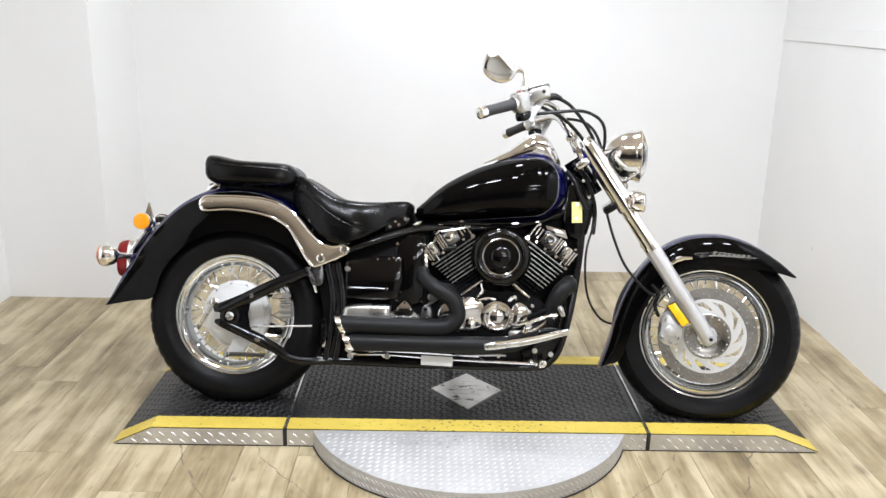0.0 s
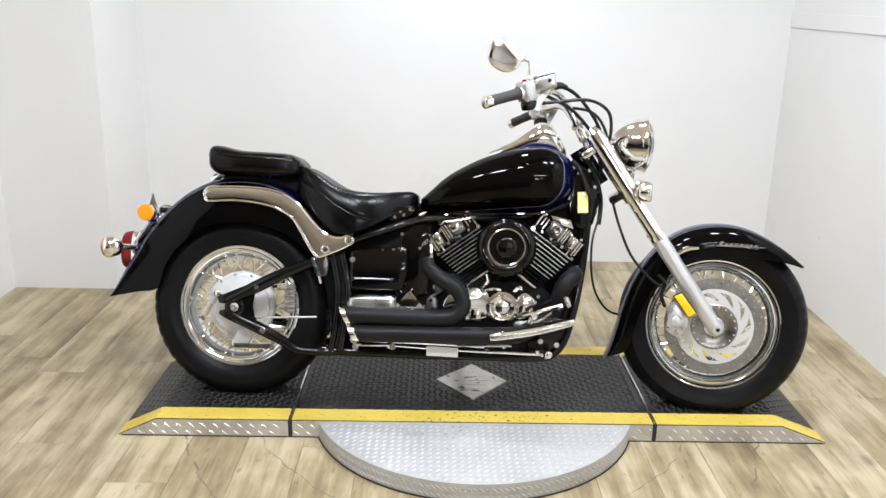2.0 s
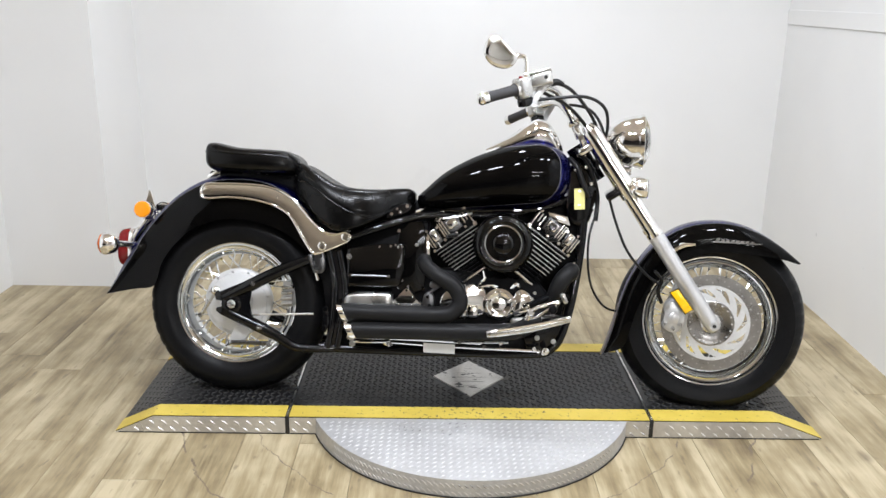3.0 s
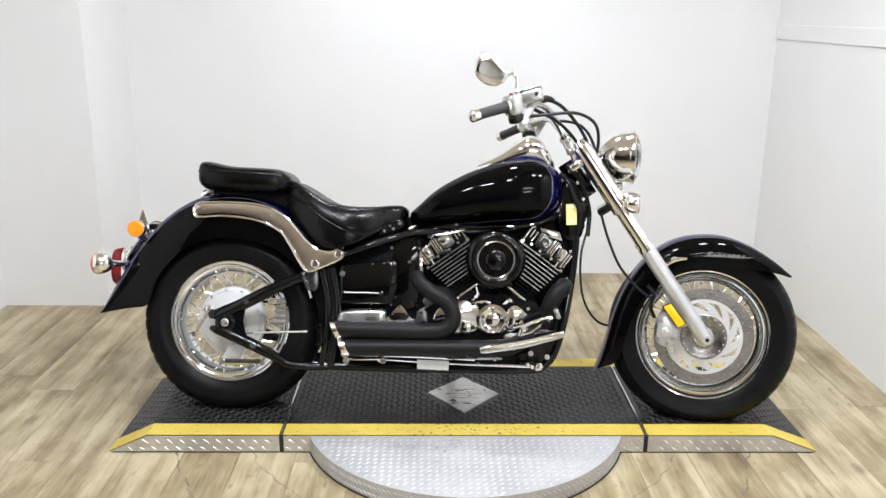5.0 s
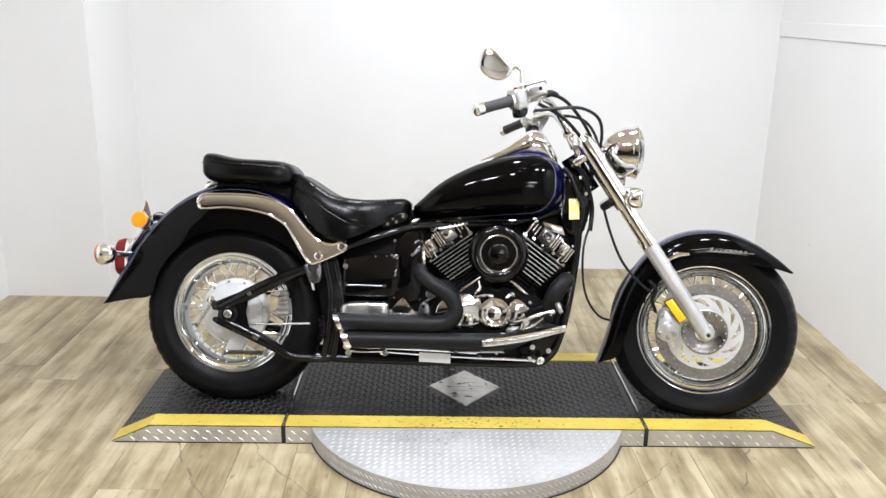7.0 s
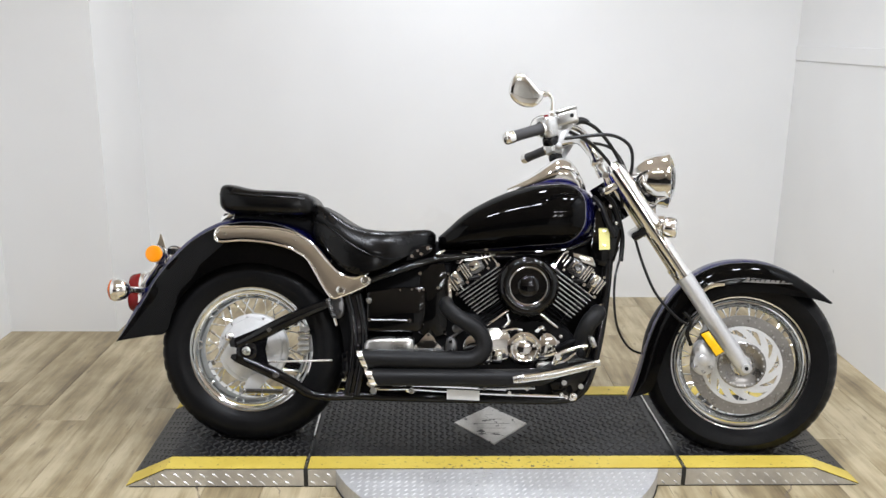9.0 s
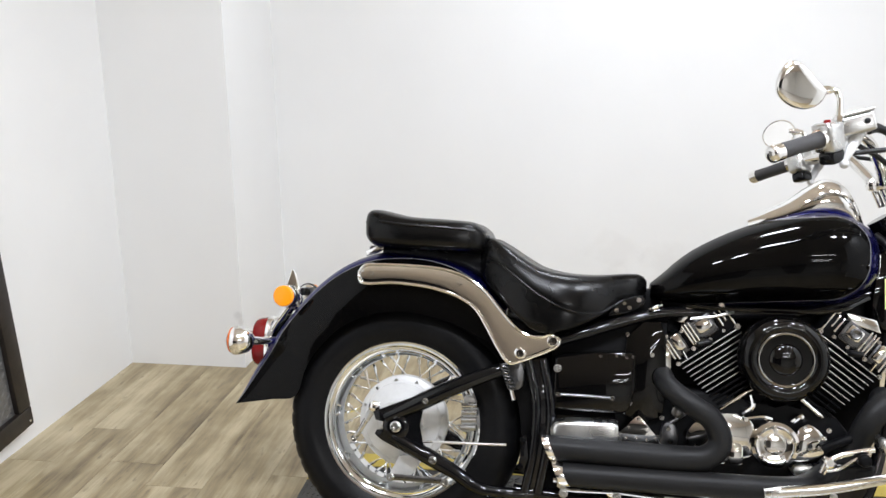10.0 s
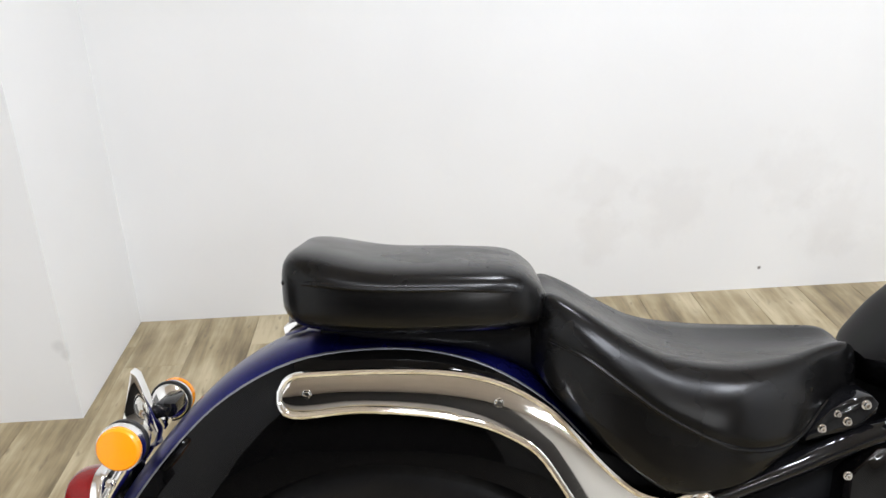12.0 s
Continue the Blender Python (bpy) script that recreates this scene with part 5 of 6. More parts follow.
# small spring and hanger by the rear post
coil = [(-0.535 + 0.009 * math.cos(i * 0.9) + i * 0.00045, -0.146 + 0.009 * math.sin(i * 0.9), 0.478 - i * 0.0011) for i in range(56)]
put("spring", tube(coil, 0.0024, 6, 2), DARKSTEEL)
bracket = put("fender_bracket", plate(smooth_outline([(-0.520, 0.490), (-0.496, 0.496), (-0.484, 0.460), (-0.486, 0.424), (-0.506, 0.414), (-0.520, 0.440)], 2), -0.134, -0.122, 0.003), DARKSTEEL, label="dark steel bracket")
for z in (0.474, 0.436):
    put("bracket_bolt", bolt_bm((-0.501, -0.134, z), 0.007, 0.006), DARKSTEEL, bracket)
put("spring_hook", tube([(-0.511, -0.146, 0.418), (-0.503, -0.146, 0.392)], 0.006, 8, 1), CHROME)
put("foot_peg_hanger", plate([(-0.485, 0.30), (-0.47, 0.31), (-0.462, 0.25), (-0.475, 0.215), (-0.49, 0.225), (-0.48, 0.26)], -0.142, -0.130, 0.003), FRAMEBLACK)
for x, z in ((-0.478, 0.295), (-0.482, 0.23)):
    put("hanger_bolt", bolt_bm((x, -0.142, z), 0.007, 0.006), FRAMEBLACK)

# exhaust
def slant(bm, centre, k):
    """Cut a pipe end at a slant: the top reaches further back."""
    for v in bm.verts:
        v.co.x -= k * (v.co.z - centre)
    return bm


pipe = put("exhaust_pipe", tube([(-0.152, -0.10, 0.472), (-0.140, -0.155, 0.452), (-0.092, -0.188, 0.420), (-0.044, -0.19, 0.388), (-0.023, -0.19, 0.342), (-0.046, -0.19, 0.306), (-0.10, -0.19, 0.294), (-0.28, -0.19, 0.293), (-0.412, -0.19, 0.293)], [0.0245, 0.025, 0.0255, 0.026, 0.0265, 0.028, 0.0295, 0.0295, 0.0295], 24, 6), EXHAUST, label="matt black upper exhaust pipe")
put("pipe_end", slant(lathe([(0.0292, 0.012), (0.0305, 0.002), (0.0305, -0.006), (0.027, -0.007), (0.025, 0.03)], (-0.412, -0.19, 0.293), "x", 32, True), 0.293, 0.45), CHROME, pipe, "polished pipe end")
pipe = put("exhaust_pipe", tube([(0.345, -0.09, 0.450), (0.338, -0.13, 0.446), (0.316, -0.150, 0.428), (0.298, -0.148, 0.395), (0.284, -0.125, 0.350), (0.245, -0.105, 0.295), (0.19, -0.15, 0.258), (0.13, -0.195, 0.247), (-0.02, -0.2, 0.242), (-0.20, -0.2, 0.239), (-0.375, -0.2, 0.236)], 0.028, 24, 6), EXHAUST, label="matt black lower exhaust pipe")
put("pipe_end", slant(lathe([(0.0278, 0.012), (0.0295, 0.002), (0.0295, -0.008), (0.026, -0.009), (0.024, 0.03)], (-0.382, -0.2, 0.236), "x", 32, True), 0.236, 0.45), CHROME, pipe, "polished pipe end")
put("pipe_bracket", plate([(-0.392, 0.262), (-0.372, 0.262), (-0.362, 0.212), (-0.375, 0.198), (-0.388, 0.206)], -0.206, -0.198, 0.002), STEEL)
for x, z in ((-0.372, 0.193), (-0.25, 0.197)):
    put("pipe_bolt", bolt_bm((x, -0.208, z), 0.009, 0.008), STEEL)
put("heat_shield", tube([(0.068, -0.235, 0.243), (0.10, -0.238, 0.249), (0.20, -0.238, 0.266), (0.30, -0.236, 0.293), (0.335, -0.23, 0.302)], [0.010, 0.013, 0.012, 0.011, 0.010], 14, 5, True, 0.55), STEEL, label="brushed steel heat shield")
put("heat_shield", tube([(0.10, -0.245, 0.257), (0.20, -0.246, 0.277), (0.325, -0.243, 0.304)], 0.004, 8), CHROME, label="brushed steel heat shield")

# lower right hardware
put("lower_rod", tube([(-0.30, -0.16, 0.197), (-0.1, -0.165, 0.190), (0.10, -0.165, 0.186), (0.235, -0.16, 0.184)], 0.0055, 8), CHROME)
put("lower_rod", tube([(-0.40, -0.14, 0.205), (-0.20, -0.14, 0.205), (0.05, -0.14, 0.20)], 0.007, 8), CHROME)
put("lower_rod", tube([(-0.375, -0.185, 0.196), (-0.33, -0.185, 0.196), (-0.25, -0.18, 0.199)], 0.0045, 8), CHROME)
put("lower_rod", tube([(-0.04, -0.17, 0.203), (0.06, -0.172, 0.207), (0.14, -0.17, 0.210)], 0.004, 8), STEEL)
for x, z in ((-0.31, 0.198), (0.24, 0.184), (0.255, 0.178), (0.06, 0.192), (-0.02, 0.205), (0.115, 0.206), (0.225, 0.192)):
    put("rod_bolt", bolt_bm((x, -0.172, z), 0.0055, 0.007), CHROME)
for x in (-0.262, 0.262):
    put("rod_end", lathe([(0.004, 0.014), (0.011, 0.010), (0.012, -0.008), (0.009, -0.011), (0.004, -0.012)], (x, -0.168, 0.197 if x < 0 else 0.186), seg=16), CHROME)
put("number_tag", plate([(-0.140, 0.199), (-0.036, 0.197), (-0.036, 0.166), (-0.140, 0.168)], -0.178, -0.174), PAPER, label="blank white plate")
pedal = put("brake_pedal", tube([(0.196, -0.195, 0.290), (0.204, -0.200, 0.312), (0.224, -0.202, 0.330), (0.262, -0.202, 0.343), (0.300, -0.202, 0.352)], [0.008, 0.0075, 0.0062, 0.0058, 0.0065], 12, 5, True, 0.7), CHROME, label="chrome brake pedal")
put("pedal_pad", box((-0.008, -0.036, -0.017), (0.008, 0.016, 0.018), 0.005, Matrix.Translation((0.312, -0.205, 0.366)) @ Matrix.Rotation(radians(-22), 4, "Y")), STEEL, pedal, "bright ribbed pedal pad")
put("pedal_strut", tube([(0.206, -0.190, 0.294), (0.232, -0.192, 0.302), (0.262, -0.195, 0.326), (0.292, -0.198, 0.342)], 0.0042, 10), CHROME, pedal)
put("pedal_clamp", lathe([(0.011, 0.02), (0.012, -0.004), (0.008, -0.008)], (0.208, -0.205, 0.316), seg=20), CHROME)
put("foot_peg", tube([(0.285, -0.12, 0.322), (0.280, -0.19, 0.326), (0.278, -0.215, 0.328), (0.278, -0.222, 0.328)], [0.012, 0.015, 0.014, 0.008], 14), ENGINEBLACK)
put("peg_plate", plate(smooth_outline([(0.19, 0.295), (0.29, 0.30), (0.325, 0.30), (0.305, 0.235), (0.255, 0.18), (0.20, 0.185)], 2), -0.135, -0.115, 0.006), FRAMEBLACK)
for x, z in ((0.236, 0.224), (0.290, 0.214)):
    put("peg_bolt", bolt_bm((x, -0.137, z), 0.0075, 0.008), STEEL)
put("oil_pipe", tube([(0.21, -0.13, 0.33), (0.255, -0.14, 0.355), (0.30, -0.13, 0.37), (0.33, -0.11, 0.36)], 0.011, 10), ENGINEBLACK)
put("side_stand", tube([(-0.02, 0.12, 0.19), (-0.05, 0.27, 0.15), (-0.08, 0.40, 0.119)], [0.014, 0.012, 0.011], 10), FRAMEBLACK, label="black side stand")

# front wheel
FC, FR = Vector((0.825, 0, 0.296)), 0.313
fhub = put_front("front_wheel", lathe([(0.016, -0.085), (0.03, -0.08), (0.045, -0.066), (0.050, -0.05), (0.035, -0.035), (0.035, 0.035), (0.05, 0.05), (0.05, 0.06), (0.016, 0.08)], FC), STEEL, "front wheel with wire spokes and a drilled disc")
part("tyre", settle(tyre_bm(FC, FR, 0.064, 0.217, 46), BIKE @ STEER), RUBBER, fhub, "black tyre with shoulder grooves")
part("rim", rim_bm(FC, 0.220, 0.046), RIMCHROME, fhub, "chrome rim")
spokes(fhub, FC, 0.05, 0.186, 0.034, 40, RIMCHROME, 0.9)
part("brake_disc", lathe([(0.1275, -0.070), (0.163, -0.070), (0.163, -0.075), (0.1275, -0.075)], FC, seg=96, closed=True), DISCSTEEL, fhub, "drilled steel brake disc")
for r0, r1 in ((0.117, 0.127), (0.077, 0.087)):
    part("disc_carrier", lathe([(r0, -0.071), (r1, -0.071), (r1, -0.078), (r0, -0.078)], FC, seg=64, closed=True), CARRIER, fhub, "pale alloy disc carrier")
part("hub_face", lathe([(0.035, -0.070), (0.0765, -0.070), (0.0765, -0.079), (0.074, -0.081), (0.062, -0.081), (0.058, -0.078), (0.035, -0.078)], FC, seg=48, closed=True), DISCSTEEL, fhub, "grey steel hub face")
for i in range(11):
    a = 2 * math.pi * i / 11
    bm = bm_new()
    pr, arc = [], []
    for k in range(6):
        f = k / 5
        r, t = 0.085 + 0.034 * f, a + 0.52 * f
        w = 0.235 - 0.115 * f
        pr.append((FC.x + r * math.cos(t + w), FC.z + r * math.sin(t + w)))
        arc.append((FC.x + r * math.cos(t - w), FC.z + r * math.sin(t - w)))
    part("carrier_arm", add_plate(bm, pr + arc[::-1], -0.0775, -0.0715), CARRIER, fhub, smooth=False)
# pale discs stand in for the bright background seen through the holes
HOLE = surface("pale_hole_backdrop", (0.40, 0.39, 0.37), 0.4, 0.3, vary=0.1)
bm = bm_new()
for i in range(48):
    a, r = 2 * math.pi * i / 48, (0.136, 0.146, 0.155)[i % 3]
    add_lathe(bm, [(0.0030, -0.0745), (0.0030, -0.0753)], (FC.x + r * math.cos(a), 0, FC.z + r * math.sin(a)), seg=8)
tagged(part("drill_holes", bm, HOLE, fhub, smooth=False), kind="stuff")
for i in range(18):
    a = 2 * math.pi * i / 18
    part("hub_stud", lathe([(0.003, -0.080), (0.003, -0.083)], (FC.x + 0.068 * math.cos(a), 0, FC.z + 0.068 * math.sin(a)), seg=8), HUBWHITE, fhub)

# fork
FD = Vector((math.sin(radians(33.2)), 0, -math.cos(radians(33.2))))


def fork(s):
    y = s * 0.105
    top = Vector((0.402, y, 0.925))
    e = Vector((FC.x, y, FC.z))
    d = (e - top).normalized()
    L = (e - top).length
    put_front("fork_cover", tube([top, top + d * 0.02, top + d * 0.235, top + d * 0.245], [0.028, 0.0325, 0.0325, 0.030], 24, 3), CHROME, "chrome fork cover")
    put_front("fork_tube", tube([top + d * 0.23, top + d * 0.42], 0.0245, 24, 1), CHROME, "chrome fork tube")
    put_front("fork_collar", tube([top + d * 0.395, top + d * 0.41], 0.0285, 24, 1), CHROME)
    put_front("fork_slider", tube([top + d * 0.40, top + d * (L - 0.02), top + d * (L + 0.022)], [0.0265, 0.0250, 0.018], 24, 3), SILVER, "silver fork slider")
    put_front("fork_cap", tube([top - d * 0.022, top], [0.020, 0.027], 20, 1), CHROME)
    put_front("axle_end", lathe([(0.014, 0), (0.014, s * 0.010), (0.007, s * 0.010), (0.006, s * 0.006)], (FC.x + 0.004, y + s * 0.020, FC.z), seg=20), SILVER)
    # flat black disc that gives the shade inside the hollow axle
    put_front("axle_hole_dark", lathe([(0.0062, s * 0.0100), (0.0062, s * 0.0108)], (FC.x + 0.004, y + s * 0.020, FC.z), seg=16), GAPBLACK)


both(fork)
for k, z in ((0.045, 0), (0.22, 0)):
    p = Vector((0.402, 0, 0.925)) + FD * k - Vector((0.04, 0, 0.026))
    put_front("fork_clamp", box((-0.022, -0.128, -0.013), (0.034, 0.128, 0.013), 0.010, Matrix.Translation(p) @ Matrix.Rotation(radians(-33), 4, "Y")), FRAMEBLACK if k > 0.1 else CHROME, "fork clamp")
put_front("fork_brace", tube([(0.70, -0.10, 0.55), (0.70, 0, 0.575), (0.70, 0.10, 0.55)], 0.010, 10), FRAMEBLACK)

# front fender
put_front("front_fender", fender(
    [(0.468, 0.152), (0.500, 0.257), (0.525, 0.361), (0.558, 0.448), (0.612, 0.532), (0.678, 0.592), (0.744, 0.624), (0.819, 0.636), (0.893, 0.631), (0.969, 0.604), (1.046, 0.556), (1.105, 0.507)],
    [(0.478, 0.166), (0.540, 0.196), (0.562, 0.262), (0.586, 0.343), (0.635, 0.440), (0.70, 0.497), (0.76, 0.522), (0.82, 0.534), (0.904, 0.536), (0.98, 0.528), (1.045, 0.518), (1.093, 0.504)],
    [0.055, 0.078, 0.086, 0.088, 0.088, 0.088, 0.088, 0.088, 0.087, 0.085, 0.080, 0.066]), FRONTPAINT, "black front fender with a blue crown and silver pinstripe")
badge = put_front("fender_badge", plate([(0.812, 0.5690), (0.960, 0.5665), (0.972, 0.5685), (0.945, 0.5705), (0.822, 0.5725)], -0.0915, -0.0860), DISCSTEEL, "silver script badge, drawn as slanted strokes", False)
for k in range(8):
    bx, bh = 0.824 + 0.0155 * k, (0.0115 if k == 0 else 0.0062)
    bz = 0.5722 - 0.00018 * (bx - 0.82) * 100
    part("badge_stroke", plate([(bx, bz), (bx + 0.0105, bz), (bx + 0.0140, bz + bh), (bx + 0.0045, bz + bh)], -0.0917, -0.0862), DISCSTEEL, badge, smooth=False)
put_front("fender_stay", tube([(0.69, -0.094, 0.535), (0.72, -0.094, 0.555), (0.76, -0.093, 0.56)], [0.006, 0.010, 0.005], 8), CHROME)

# brake caliper and reflector
put_front("brake_caliper", plate(smooth_outline([(0.664, 0.286), (0.676, 0.312), (0.668, 0.345), (0.684, 0.372), (0.708, 0.368), (0.738, 0.325), (0.734, 0.285), (0.712, 0.264), (0.685, 0.266)], 2), -0.114, -0.060, 0.008), SILVER, "silver brake caliper")
put_front("brake_caliper", lathe([(0.017, 0), (0.018, -0.010), (0.012, -0.014)], (0.70, -0.112, 0.315), seg=24), SILVER)
put_front("caliper_bracket", plate(smooth_outline([(0.69, 0.40), (0.72, 0.455), (0.745, 0.445), (0.78, 0.36), (0.76, 0.33), (0.72, 0.34)], 2), -0.098, -0.080, 0.005), SILVER)
for x, z in ((0.678, 0.352), (0.70, 0.278), (0.722, 0.29), (0.676, 0.29)):
    put_front("caliper_bolt", bolt_bm((x, -0.115, z), 0.007, 0.007), STEEL)
put_front("reflector_backing", plate([(0.680, 0.402), (0.709, 0.418), (0.760, 0.350), (0.733, 0.330)], -0.140, -0.128, 0.002), CABLE)
put_front("fork_reflector", plate([(0.684, 0.402), (0.708, 0.414), (0.756, 0.350), (0.734, 0.334)], -0.146, -0.136, 0.003), YELLOWREF, "yellow rectangular side reflector")
put_front("brake_line", tube([(0.66, -0.10, 0.36), (0.645, -0.115, 0.40), (0.655, -0.12, 0.44), (0.63, -0.125, 0.47)], 0.0065, 10), FRAMEBLACK)

# wiring and hardware round the steering head
put("wiring_loom", tube([(0.33, -0.045, 0.83), (0.355, -0.07, 0.80), (0.372, -0.075, 0.755), (0.40, -0.07, 0.70)], 0.010, 10), CABLE)
put("wiring_loom", tube([(0.35, -0.05, 0.86), (0.385, -0.07, 0.82), (0.41, -0.065, 0.77), (0.43, -0.04, 0.70), (0.425, -0.05, 0.62)], 0.008, 10), CABLE)
for hx, hz in ((0.358, 0.838), (0.385, 0.80), (0.352, 0.79), (0.405, 0.745)):
    put("neck_bolt", bolt_bm((hx, -0.068, hz), 0.0055, 0.007), CHROME)
put_front("cable_guide", tube([(0.352, -0.085, 0.93), (0.372, -0.10, 0.905), (0.385, -0.09, 0.87)], 0.010, 10), CHROME)
put_front("clamp_bolt", bolt_bm((0.372, -0.128, 0.905), 0.009, 0.009), CHROME)

# headlamp and front turn signals
HC = Vector((0.512, 0, 0.896))
lamp_ob = put_front("headlight", lathe([(0.010, -0.064), (0.034, -0.056), (0.060, -0.036), (0.077, -0.006), (0.087, 0.030), (0.090, 0.054), (0.093, 0.058), (0.093, 0.070), (0.086, 0.072), (0.080, 0.055), (0.060, 0.02), (0.02, -0.01)], HC, "x", 48), CHROME, "chrome headlight bucket")
part("lens", lathe([(0.083, 0.066), (0.078, 0.076), (0.055, 0.088), (0.02, 0.094)], HC, "x", 48), LENS, lamp_ob, "clear domed lens")
put_front("headlight_bracket", tube([(0.47, 0, 0.83), (0.50, 0, 0.80), (0.545, 0, 0.795)], 0.014, 10), CHROME)
put_front("headlight_bracket", box((0.46, -0.06, 0.80), (0.50, 0.06, 0.90), 0.012), FRAMEBLACK)
put_front("signal_bar", tube([(0.555, -0.15, 0.745), (0.535, -0.08, 0.765), (0.53, 0, 0.77), (0.535, 0.08, 0.765), (0.555, 0.15, 0.745)], 0.010, 10), CHROME)


def front_signal(s):
    c = Vector((0.575, s * 0.165, 0.742))
    b = put_front("turn_signal", lathe([(0.010, -0.026), (0.026, -0.022), (0.033, -0.008), (0.034, 0.012), (0.032, 0.016)], c, "x", 28), CHROME, "chrome front turn signal")
    part("lens", lathe([(0.030, 0.015), (0.028, 0.019), (0.012, 0.022)], c, "x", 28), LENS, b, "clear lens")


both(front_signal)

# handlebar and controls
put_front("handlebar", tube([(0.078, -0.42, 1.006), (0.165, -0.34, 1.038), (0.230, -0.27, 1.056), (0.285, -0.19, 1.050), (0.325, -0.115, 0.995), (0.345, -0.055, 0.955), (0.347, 0.0, 0.950), (0.345, 0.055, 0.955), (0.325, 0.115, 0.990), (0.285, 0.19, 1.035), (0.230, 0.27, 1.034), (0.165, 0.34, 1.015), (0.078, 0.42, 0.982)], 0.0125, 16, 6), CHROME, "wide chrome handlebar")


def bar_side(s):
    low = 0.006 if s < 0 else 0.030
    a, b = Vector((0.080, s * 0.418, 1.012 - low)), Vector((0.172, s * 0.335, 1.046 - low))
    d = (b - a).normalized()
    put_front("grip", tube([a + d * 0.014, a + d * 0.05, b], [0.0175, 0.0165, 0.0175], 20), GRIPRUBBER, "ribbed black rubber grip")
    put_front("grip_end", tube([a - d * 0.014, a - d * 0.008, a + d * 0.014], [0.012, 0.019, 0.019], 20, 3), CHROME)
    c = b + d * 0.02
    Mx = Matrix.Translation(c) @ d.to_track_quat("X", "Z").to_matrix().to_4x4()
    put_front("switch_housing", box((-0.018, -0.026, -0.032), (0.030, 0.026, 0.032), 0.010, Mx, 3), STEEL, "polished switch housing")
    put_front("lever_mount", box((0.032, -0.016, -0.018), (0.062, 0.022, 0.020), 0.006, Mx, 2), STEEL)
    k0, k1 = c + d * 0.075 + Vector((0.018, 0, 0.004)), c + d * 0.012 + Vector((0.030, 0, -0.052))
    lever = put_front("hand_lever", tube([k0, c + d * 0.045 + Vector((0.030, 0, -0.008)), c + d * 0.018 + Vector((0.036, 0, -0.028)), k1], [0.014, 0.013, 0.010, 0.007], 12, 5, True, 0.6), HUBWHITE, "pale alloy hand lever")
    part("lever_ball", lathe([(0.003, -0.010), (0.008, -0.006), (0.010, 0.0), (0.008, 0.006), (0.003, 0.010)], k1 + Vector((-0.001, 0, -0.006)), "y", 16), HUBWHITE, lever)
    put_front("lever_pivot", lathe([(0.010, -0.016), (0.013, -0.013), (0.013, 0.013), (0.010, 0.016)], k0, "z", 16), CHROME)
    put_front("throttle_collar", tube([b - d * 0.006, b + d * 0.008], 0.0215, 24, 1), CHROME)
    put_front("lower_switch", box((-0.014, -0.020, -0.058), (0.028, 0.020, -0.030), 0.008, Mx, 3), FRAMEBLACK)
    put_front("riser", tube([(0.37, s * 0.052, 0.905), (0.352, s * 0.052, 0.945)], 0.017, 16, 1), CHROME)
    put_front("riser_clamp", box((0.325, s * 0.052 - 0.020, 0.94), (0.368, s * 0.052 + 0.020, 0.972), 0.010), CHROME)
    # mirror: a teardrop shell on a bent stalk, with the glass facing the rider
    tail = Vector((0.172, s * 0.360, 1.140) if s < 0 else (0.176, s * 0.360, 1.112))
    base = tail + Vector((0.031, 0.004 * s, -0.066))
    put_front("mirror_stalk", tube([base, tail + Vector((0.031, 0, -0.030)), tail + Vector((0.029, 0, -0.012)), tail + Vector((0.022, 0, -0.002)), tail + Vector((0.008, 0, 0)), tail + Vector((-0.012, 0, 0.001))], [0.008, 0.006, 0.006, 0.0065, 0.0075, 0.006], 10, 6), CHROME)
    put_front("stalk_joint", lathe([(0.004, -0.012), (0.0085, -0.009), (0.0095, 0.0), (0.0085, 0.009), (0.004, 0.012)], tail + Vector((0.004, 0, 0)), "x", 16), CHROME)
    put_front("stalk_nut", lathe([(0.010, 0), (0.010, 0.010), (0.007, 0.014)], base, "z", 6), CHROME)
    out = Vector((-0.94, s * 0.30, 0.10) if s < 0 else (-0.86, s * 0.50, -0.26)).normalized()
    ax = Vector((0.28, s * 0.94, -0.16) if s < 0 else (0.50, s * 0.86, 0.0)).normalized()
    ax = (ax - out * ax.dot(out)).normalized()
    up = out.cross(ax) * (-1 if out.cross(ax).z < 0 else 1)
    m = tail + out * (0.049 if s < 0 else 0.046) + up * (0.006 if s > 0 else 0.0)

    def mirror_ring(depth, k):
        ring = []
        for i in range(44):
            t = 2 * math.pi * i / 44
            u, v = math.cos(t), math.sin(t)
            high = 0.040 if s > 0 else 0.072 * (0.5 + 0.5 * u) + 0.004 if v > 0 else 0.044 * (1.0 - 0.12 * u)
            ring.append(m + ax * depth + out * ((0.053 if s < 0 else 0.050) * u * k + 0.006 * (1 - k)) + up * (high * v * k))
        return ring

    bm = bm_new()
    rings = [[bm.verts.new(p) for p in mirror_ring(depth, k)] for depth, k in ((0.004, 0.93), (0.0, 0.96), (0.001, 1.0), (0.006, 1.012), (0.0105, 0.990), (0.0132, 0.95), (0.0147, 0.89), (0.0161, 0.76), (0.0170, 0.58), (0.0175, 0.36), (0.0177, 0.12))]
    for r1, r2 in zip(rings, rings[1:]):
        for i in range(44):
            j = (i + 1) % 44
            bm.faces.new((r1[i], r1[j], r2[j], r2[i]))
    bm.faces.new(rings[-1])
    shell = put_front("mirror_shell", bm, CHROME, "teardrop chrome mirror")
    bm = bm_new()
    f1 = [bm.verts.new(p) for p in mirror_ring(0.003, 0.95)]
    f2 = [bm.verts.new(p) for p in mirror_ring(0.006, 0.95)]
    bm.faces.new(f1)
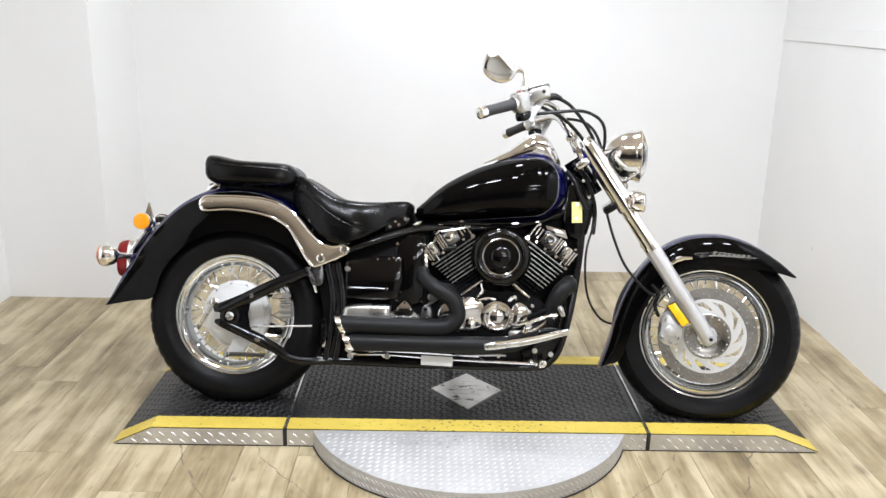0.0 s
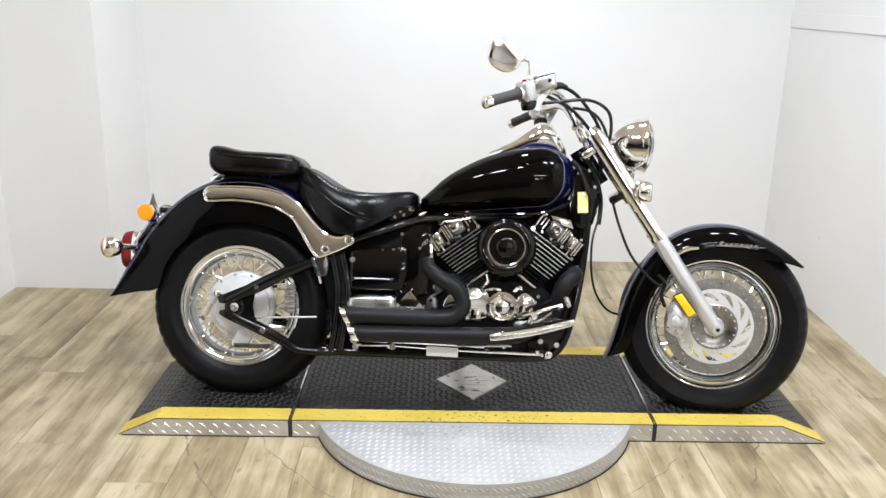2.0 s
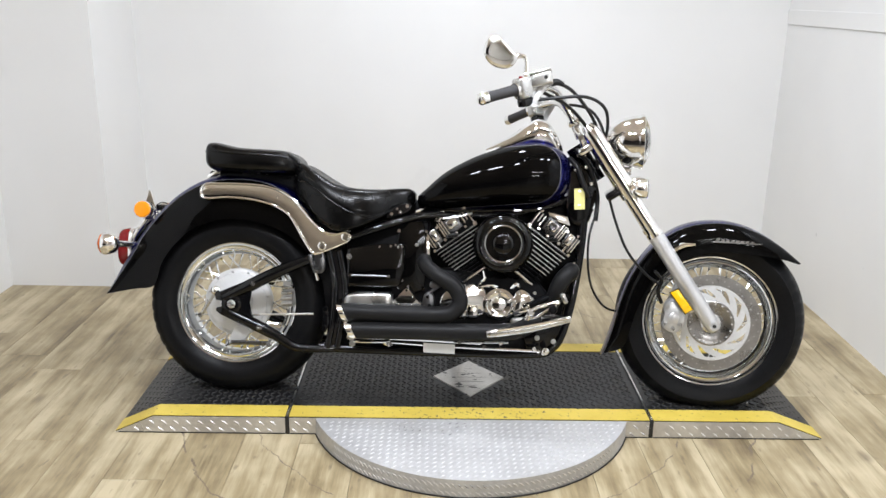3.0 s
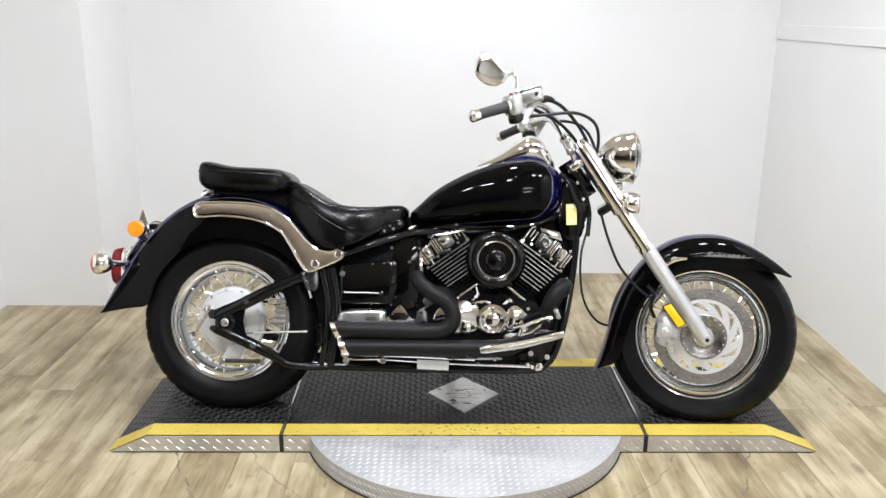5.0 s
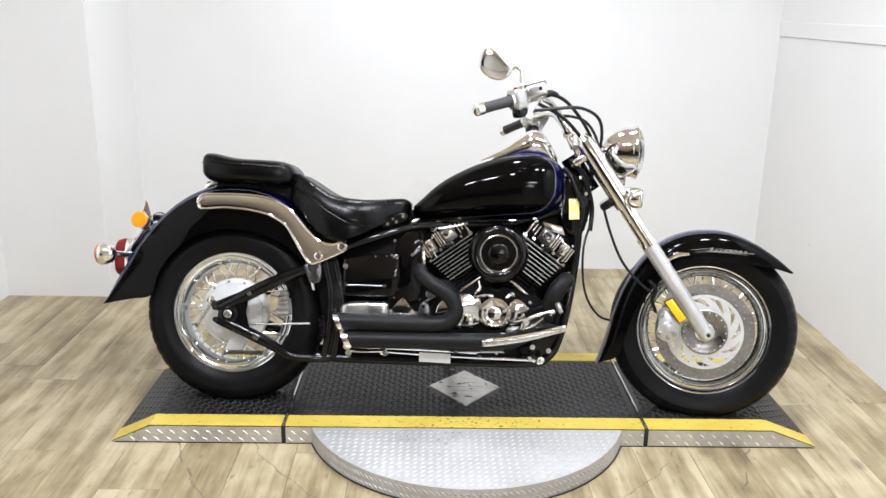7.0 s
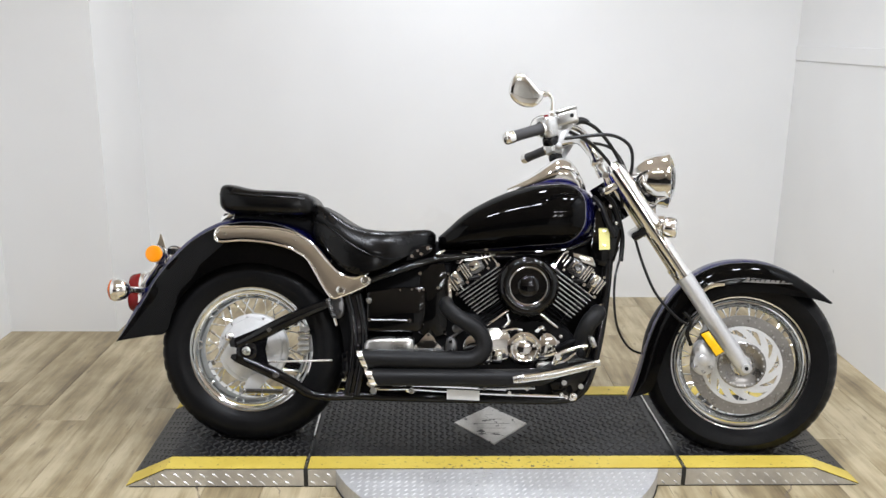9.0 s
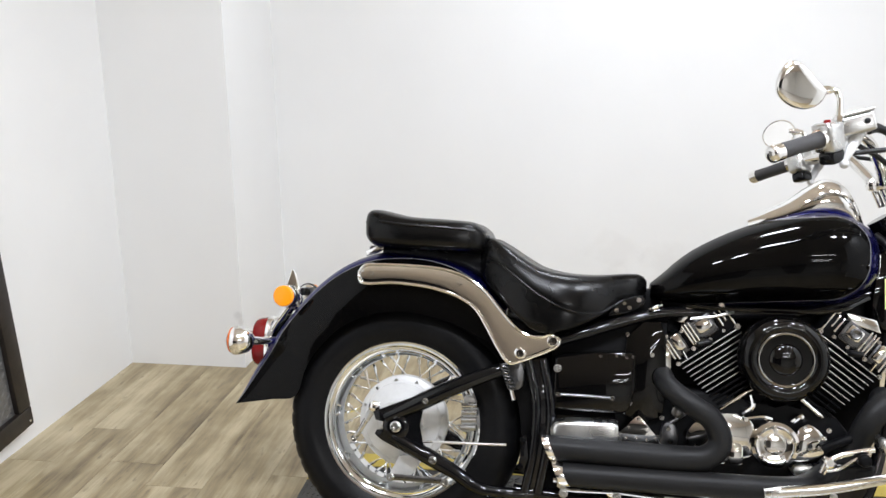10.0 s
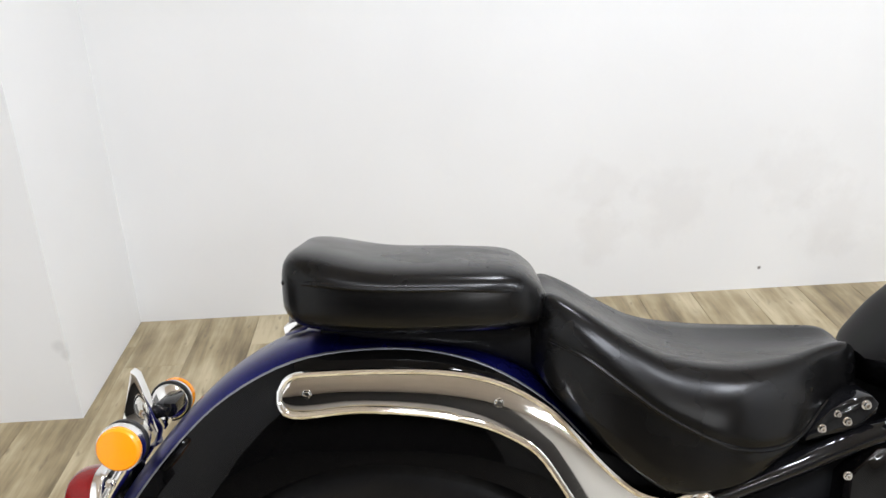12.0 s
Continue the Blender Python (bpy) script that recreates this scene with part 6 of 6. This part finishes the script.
    bm.faces.new(f2[::-1])
    for i in range(44):
        j = (i + 1) % 44
        bm.faces.new((f1[i], f2[i], f2[j], f1[j]))
    part("mirror_glass", bm, CHROME, shell, "mirror glass", smooth=False)


both(bar_side)
TILT = Matrix.Translation((0.243, -0.28, 1.076)) @ Matrix.Rotation(radians(-15), 4, "Y")
put_front("brake_reservoir", box((-0.036, -0.045, -0.022), (0.036, 0.045, 0.017), 0.006, TILT, 3), STEEL, "polished brake fluid reservoir")
put_front("reservoir_lid", box((-0.039, -0.048, 0.0175), (0.039, 0.048, 0.025), 0.003, TILT), STEEL)
put_front("sight_glass", lathe([(0.006, 0.0), (0.006, -0.004), (0.004, -0.005)], (0.262, -0.3265, 1.080), seg=16), CABLE)
put_front("hose_banjo", tube([(0.275, -0.255, 1.068), (0.292, -0.245, 1.072), (0.312, -0.238, 1.066)], [0.012, 0.011, 0.008], 12), CABLE)
put_front("kill_switch", box((0.178, -0.335, 1.066), (0.192, -0.32, 1.082), 0.003), RED)

# cables
put_front("cable", tube([(0.300, -0.24, 1.070), (0.345, -0.19, 1.045), (0.40, -0.12, 0.98), (0.435, -0.07, 0.90), (0.43, -0.05, 0.80)], 0.006, 8), CABLE)
put_front("cable", tube([(0.19, -0.30, 1.006), (0.29, -0.25, 1.022), (0.385, -0.20, 1.030), (0.445, -0.14, 1.000), (0.458, -0.09, 0.94), (0.445, -0.05, 0.87)], 0.0055, 8), CABLE)
put_front("cable", tube([(0.25, -0.24, 1.04), (0.33, -0.16, 1.00), (0.40, -0.11, 0.92), (0.43, -0.07, 0.82)], 0.006, 8), CABLE)
put_front("cable", tube([(0.20, 0.30, 1.03), (0.30, 0.25, 1.035), (0.40, 0.18, 1.01), (0.45, 0.09, 0.92), (0.44, 0.04, 0.82)], 0.0055, 8), CABLE)
put_front("brake_hose", tube([(0.475, -0.07, 0.70), (0.50, -0.10, 0.62), (0.54, -0.115, 0.53), (0.60, -0.12, 0.46), (0.655, -0.118, 0.42)], 0.0045, 8), CABLE, "black brake hose")
put("speed_cable", tube([(0.43, -0.05, 0.66), (0.40, -0.09, 0.56), (0.405, -0.08, 0.44), (0.44, -0.02, 0.36), (0.50, 0.04, 0.31), (0.62, 0.09, 0.30)], 0.0040, 8), CABLE)
put("ignition_lock", lathe([(0.013, 0.02), (0.016, 0), (0.014, -0.014), (0.008, -0.018)], (0.375, -0.05, 0.85), seg=20), CHROME)

# ---- floor ----
floor = solid("floor", (HALL[0] - 0.12, HALL[1] - 0.12, -0.08), (HALL[2] + 0.12, BACK + 0.12, -0.0045), CONCRETE, "floor of pale washed-oak vinyl planks", category="floor")
PW, PL = 0.185, 1.22
rnd = random.Random(5)
plank_meshes = {}
Y0 = -0.7
x = LEFT - 0.02 - 3 * PW
while x < RIGHT + 0.15 + 3 * PW:
    y = Y0 - rnd.random() * PL
    while y < BACK + 0.02:
        y0, y1 = max(y, Y0), min(y + PL, BACK + 0.03)
        if y1 - y0 > 0.02:
            key = round(y1 - y0, 2)
            if key not in plank_meshes:
                h = (y1 - y0) / 2
                bmp = bm_new()
                base = [(-PW / 2, -h, -0.004), (PW / 2, -h, -0.004), (PW / 2, h, -0.004), (-PW / 2, h, -0.004)]
                top = [(-PW / 2 + 0.0008, -h + 0.0008, 0), (PW / 2 - 0.0008, -h + 0.0008, 0), (PW / 2 - 0.0008, h - 0.0008, 0), (-PW / 2 + 0.0008, h - 0.0008, 0)]
                lo, hi = [bmp.verts.new(p) for p in base], [bmp.verts.new(p) for p in top]
                bmp.faces.new(hi)
                for i in range(4):
                    bmp.faces.new((lo[i], lo[(i + 1) % 4], hi[(i + 1) % 4], hi[i]))
                ob = part("plank", bmp, WOOD, floor, smooth=False)
                plank_meshes[key] = ob.data
            else:
                ob = new("plank", plank_meshes[key])
                ob.parent = floor
            ob.location = (x + PW / 2, (y0 + y1) / 2, 0.0)
        y += PL
    x += PW
